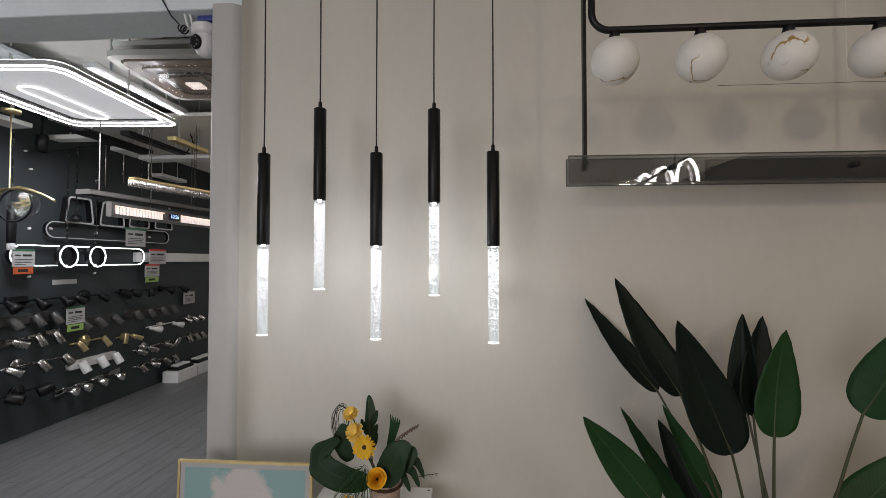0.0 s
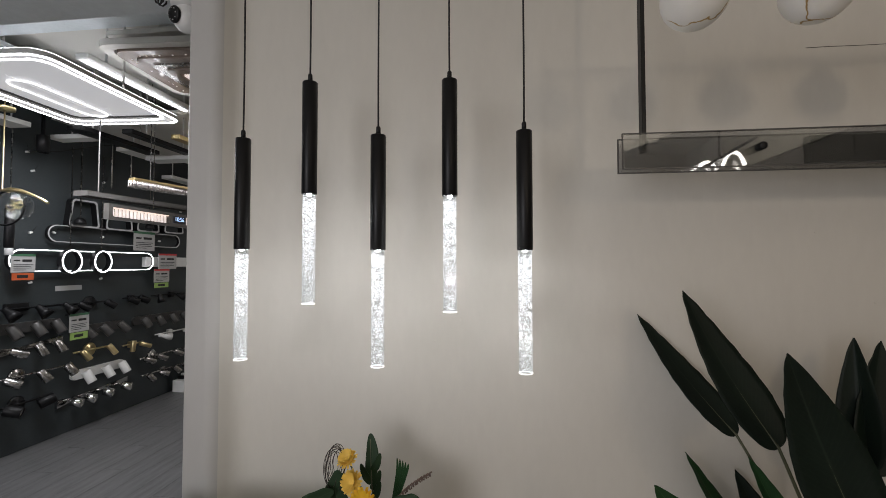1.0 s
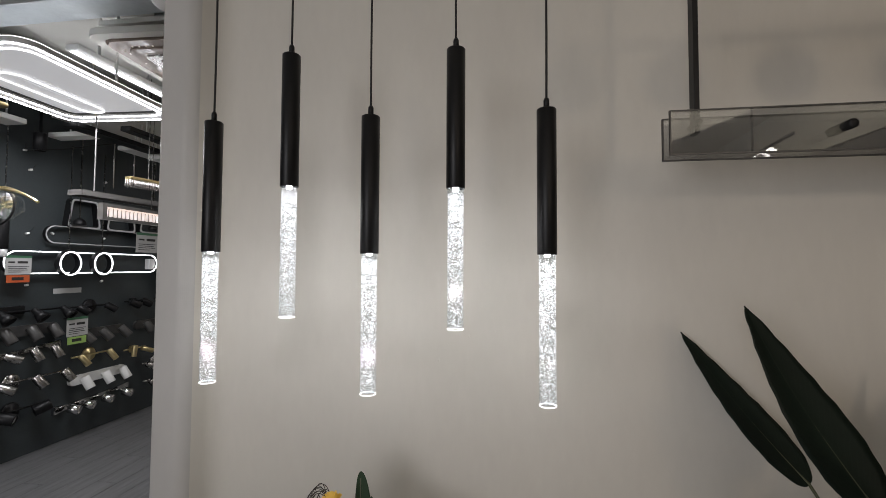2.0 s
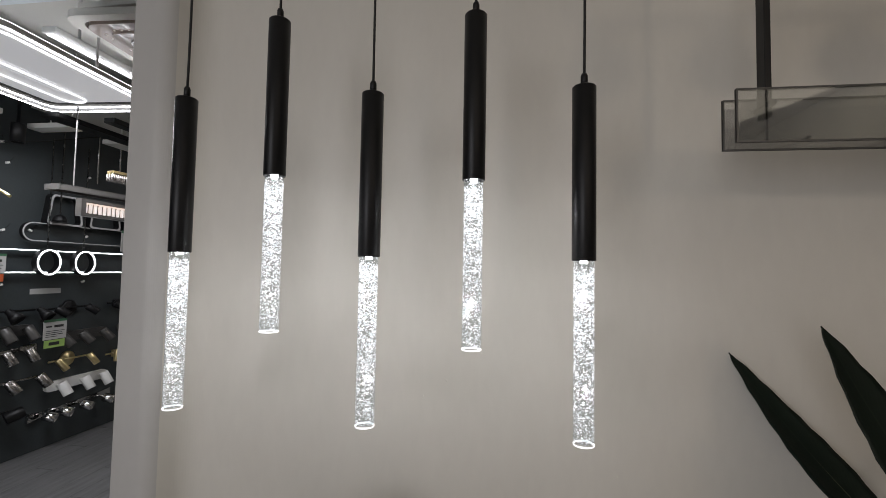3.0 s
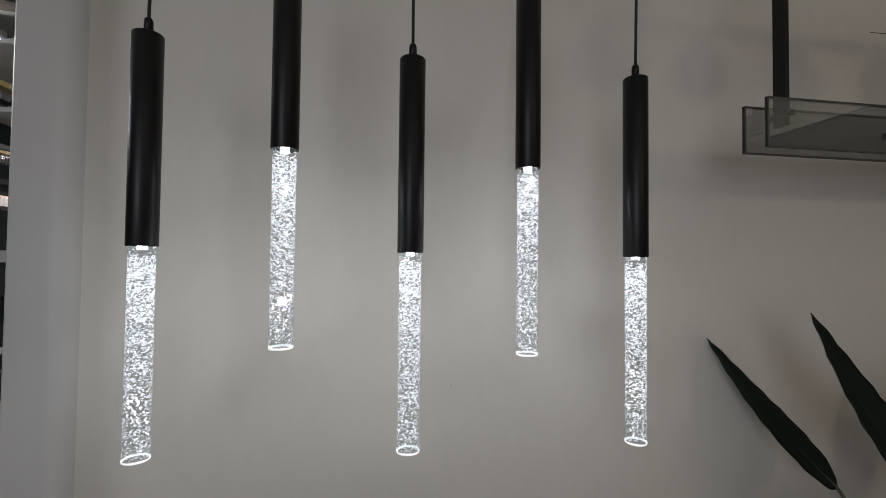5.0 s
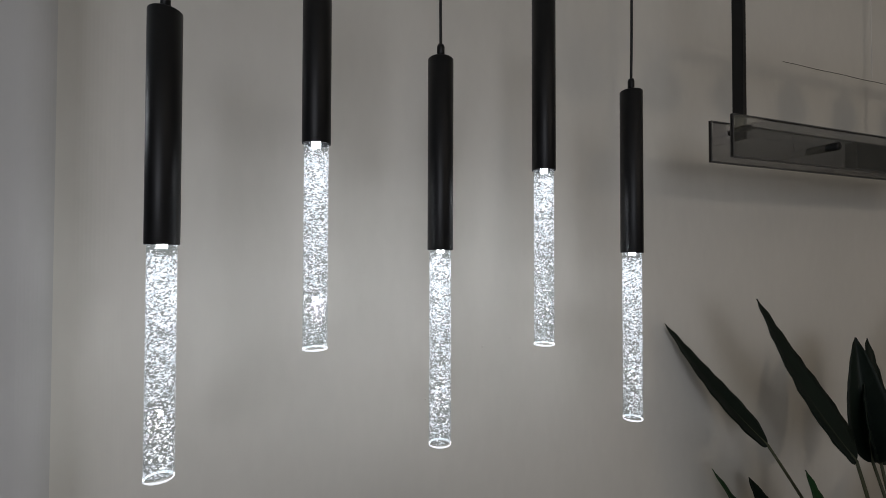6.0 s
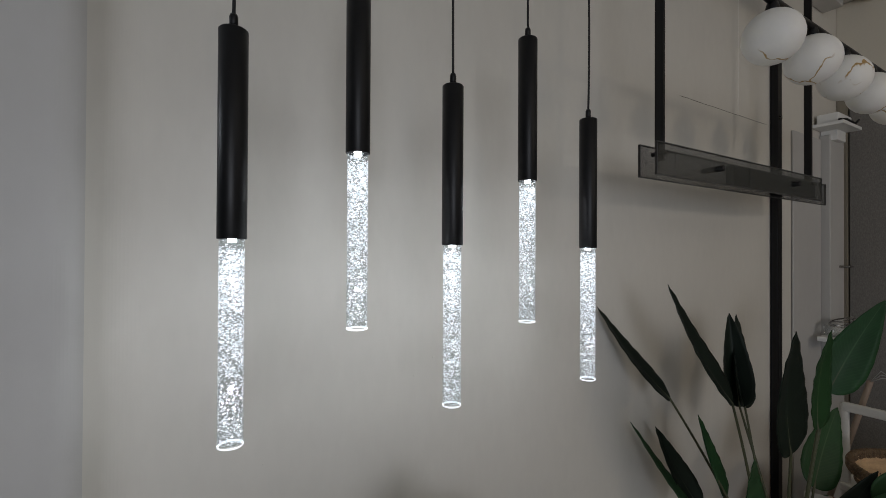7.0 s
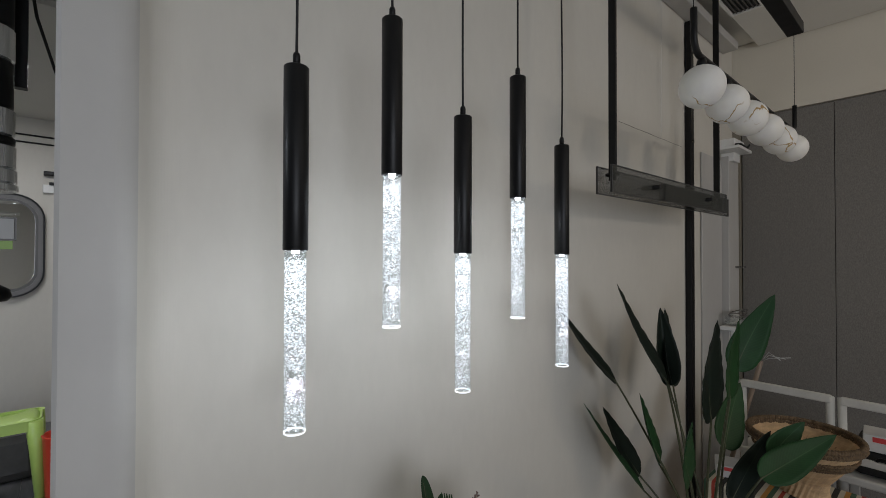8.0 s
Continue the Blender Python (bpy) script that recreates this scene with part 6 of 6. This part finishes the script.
for k, (z0, z1, mt, r) in enumerate(((2.09, 2.30, M_BLACK, 0.073), (1.985, 2.085, M_DRUM, 0.075), (1.84, 1.982, M_BLACK, 0.073), (1.755, 1.836, M_DRUM, 0.077), (1.728, 1.752, M_BLACK, 0.078), (1.655, 1.725, M_DRUM, 0.080), (1.61, 1.652, M_DRUM, 0.083), (1.585, 1.607, M_DRUM, 0.086))):
    bm = bmesh.new()
    seg = 18
    prof = [(0, z0), (r - 0.006, z0), (r, z0 + 0.003), (r, z1 - 0.003), (r - 0.006, z1), (0, z1)]
    lathe(bm, prof, pose(-1.165, 2.6, 0), seg=seg if mt is M_DRUM else 32)
    if mt is M_DRUM:
        for f in bm.faces:
            f.smooth = False
    part("crystal_drum" if mt is M_DRUM else "black_drum", bm, mt, drum)
bm = bmesh.new()
rod(bm, (-1.165, 2.6, 1.25), (-1.165, 2.6, CEIL), 0.010)
part("column", bm, M_BLACK, drum)
bm = bmesh.new()
for z, r in ((1.55, 0.088), (1.515, 0.09)):
    lathe(bm, [(0.012, z), (r, z), (r, z + 0.006), (0.012, z + 0.006)], pose(-1.165, 2.6, 0), seg=24)
part("glass_plate", bm, M_CLEAR, drum)
c = thing("black_panel", (-1.1, 2.75, 1.95), "black hanging lamp canopy panel", "panel")
part("sheet", boxes(((-1.30, 2.72, 1.95), (-1.068, 2.76, CEIL - 0.002)), bevel=0.003), M_BLACK, c)
c = thing("price_card", (-1.12, 2.6, 1.45), "small framed white price card hanging under the lamp", "price card")
part("sheet", boxes(((-1.24, 2.55, 1.44), (-1.085, 2.556, 1.50))), M_PAPER, c)
part("frame", boxes(((-1.245, 2.557, 1.435), (-1.08, 2.562, 1.505))), M_DKGREY, c)

c = thing("price_card", (-1.15, 2.55, 1.31), "price card with a lime strip and a dark framed photo", "price card")
part("lime_strip", boxes(((-1.24, 2.552, 1.408), (-1.088, 2.556, 1.434))), M_LIME, c)
part("frame", boxes(((-1.24, 2.556, 1.305), (-1.118, 2.5595, 1.404))), M_GREEN, c, "dark green card frame")
part("photo", boxes(((-1.23, 2.5495, 1.335), (-1.128, 2.555, 1.385))), M_PAPER, c)
part("print_bar", boxes(((-1.222, 2.5465, 1.345), (-1.15, 2.549, 1.372))), M_BASKETPOT, c)
part("price_strip", boxes(((-1.228, 2.5495, 1.308), (-1.135, 2.555, 1.330))), M_LIME, c)
part("clip", boxes(((-1.17, 2.557, 1.40), (-1.16, 2.592, 1.41))), M_STEEL, c)
c = thing("lamp_fitting", (-1.16, 2.6, 1.25), "black lamp fitting under the crystal lamp", "lamp fitting")
bm = bmesh.new()
lathe(bm, [(0, 1.25), (0.055, 1.25), (0.066, 1.262), (0.060, 1.285), (0.030, 1.305), (0.012, 1.315), (0, 1.315)], pose(-1.155, 2.6, 0), seg=24)
part("body", bm, M_BLACK, c)
# small fittings on the back wall
c = thing("wall_bracket", (-1.06, BACK_Y, 2.06), "small black bracket on the back wall", "bracket")
part("plate", boxes(((-1.095, BACK_Y - 0.05, 2.04), (-0.98, BACK_Y - 0.002, 2.075)), bevel=0.006), M_BLACK, c)
c = thing("wall_socket", (-1.06, BACK_Y, 1.93), "small white socket box on the back wall", "socket")
part("box", boxes(((-1.10, BACK_Y - 0.03, 1.895), (-1.03, BACK_Y - 0.002, 1.965)), bevel=0.006), M_WHITE, c)
part("cap", boxes(((-1.06, BACK_Y - 0.045, 1.96), (-0.99, BACK_Y - 0.002, 1.985)), bevel=0.003), M_BLACK, c)

stool = thing("stool", (-1.22, 4.2, 0), "lime green moulded plastic stool", "stool")
bm = bmesh.new()
rows = []
for i in range(9):
    u = -1 + i / 4
    x = -1.22 + 0.165 * u
    z = 0.455 + 0.03 * u * u - (0.03 if abs(u) == 1 else 0)
    rows.append([bm.verts.new((x, 4.2 + 0.14 * v, z - 0.01 * abs(v))) for v in (-1, -0.5, 0, 0.5, 1)])
for p, q in zip(rows, rows[1:]):
    for j in range(4):
        bm.faces.new([p[j], p[j + 1], q[j + 1], q[j]]).smooth = True
s = part("seat", bm, M_LIMEPLASTIC, stool)
md = s.modifiers.new("thickness", "SOLIDIFY")
md.thickness = 0.012
bm = bmesh.new()
rim_o, rim_i = round_rect(0.335, 0.285, 0.06, 8), round_rect(0.315, 0.265, 0.052, 8)
band(bm, rim_o, rim_i, 0.375, 0.462, lambda u, v, d: Vector((-1.22 + u, 4.2 + v, d - 0.05 * (1 - (abs(u) / 0.168) ** 2) * (d < 0.4) * -1)))
part("apron", bm, M_LIMEPLASTIC, stool)
for dx in (-1, 1):
    for dy in (-1, 1):
        bm = bmesh.new()
        sweep(bm, [(-1.22 + dx * 0.135, 4.2 + dy * 0.11, 0.455), (-1.22 + dx * 0.148, 4.2 + dy * 0.12, 0.3), (-1.22 + dx * 0.165, 4.2 + dy * 0.135, 0.0)], [0.042, 0.034, 0.022], seg=10)
        part("leg", bm, M_LIMEPLASTIC, stool)
c = thing("storage_bag", (-1.25, 4.55, 0), "grey padded bag on the floor behind the stool", "bag")
bm = bmesh.new()
box(bm, (-1.55, 4.42, 0.0), (-1.06, 4.75, 0.30), 0.06)
part("body", bm, M_DKGREY, c)
c = thing("bucket", (-0.955, 4.05, 0), "red plastic bucket on the floor beside the stool", "bucket")
bm = bmesh.new()
lathe(bm, [(0, 0), (0.075, 0), (0.08, 0.01), (0.095, 0.36), (0.1, 0.37), (0.09, 0.37), (0.075, 0.03), (0, 0.03)], pose(-0.955, 4.05, 0.0), seg=28)
part("body", bm, M_REDPLASTIC, c)
c = thing("plastic_film", (-1.06, 4.0, 0), "crumpled clear plastic film on the floor", "plastic film")
bm = bmesh.new()
g = [[bm.verts.new((-1.15 + 0.03 * i, 3.93 + 0.03 * j, 0.012 + 0.03 * random.random())) for j in range(6)] for i in range(7)]
for p, q in zip(g, g[1:]):
    for j in range(5):
        bm.faces.new([p[j], p[j + 1], q[j + 1], q[j]])
part("film", bm, clear("plastic_film", (0.85, 0.86, 0.87), 0.15, rough=0.15), c)
for z in (2.30, 2.36):
    bm = bmesh.new()
    sweep(bm, [(-2.0, BACK_Y - 0.008, z + 0.01), (-0.4, BACK_Y - 0.008, z - 0.01)], 0.007, seg=6)
    tagged(new("wall_cable", mesh_of("wall_cable", bm, M_CABLE)), "black cable run along the back wall", "cable")
bm = bmesh.new()
sweep(bm, [(-1.12, 2.95, 2.75), (-1.06, 3.1, 2.35), (-0.98, 3.3, 2.12), (-0.86, 3.6, 2.05)], 0.006, seg=6)
tagged(new("loose_cable", mesh_of("loose_cable", bm, M_CABLE)), "loose black cable hanging in the back room", "cable")

# ---- fabric panels ----
y = 1.603
while y > -2.4:
    w = 0.468 if y > 1.6 else 0.5
    part("panel", boxes(((FAR_X - 0.032, y - w + 0.0015, 0.02), (FAR_X - 0.0155, y - 0.0015, 2.306)), bevel=0.002), M_FABRIC, panel_wall)
    y -= w

# ---- floor planks of the second room ----
floor_ob = bpy.data.objects["floor"]
shared = {}
for i in range(18):
    x0 = DARK_X + 0.002 + 0.145 * i
    y = 0.4 - (i * 0.37) % 1.2
    while y < BACK_Y:
        lo, hi = max(y, 0.0), min(y + 1.2, BACK_Y - 0.002)
        if hi - lo > 0.1:
            key = round(hi - lo, 3)
            if key not in shared:
                shared[key] = mesh_of("plank", boxes(((0.001, 0.001, -0.0055), (0.144, key - 0.001, 0.0)), bevel=0.0012), M_PLANK)
            ob = new("plank", shared[key])
            ob.parent = floor_ob
            ob.location = (x0, lo, 0.0005 * ((i * 7 + int(y * 10)) % 3) - 0.001)
        y += 1.2

# small chips and filler marks in the plaster
bm = bmesh.new()
random.seed(77)
for x, z in ((-0.254, 1.081), (-0.12, 1.185), (-0.05, 1.20), (0.18, 0.93), (-0.2, 1.12), (0.33, 1.02), (0.62, 0.96), (0.62, 1.07), (1.05, 1.25), (-0.6, 0.95), (0.9, 1.45)):
    a = random.uniform(0, 3)
    s_ = random.uniform(0.0015, 0.004)
    pts = [(x + s_ * (0.6 + 0.4 * random.random()) * math.cos(a + k), WALL_Y - 0.0007, z + 1.4 * s_ * (0.5 + 0.5 * random.random()) * math.sin(a + k)) for k in (0, 1.2, 2.5, 3.7, 5.0)]
    top = bm.verts.new((x, WALL_Y - 0.0016, z))
    ring = [bm.verts.new((p[0], WALL_Y + 0.0003, p[2])) for p in pts]
    for k in range(5):
        bm.faces.new([ring[k], ring[(k + 1) % 5], top])
tagged(new("plaster_chips", mesh_of("plaster_chips", bm, M_WALL)), "small chips and filler marks in the plaster", "plaster marks", kind="stuff")
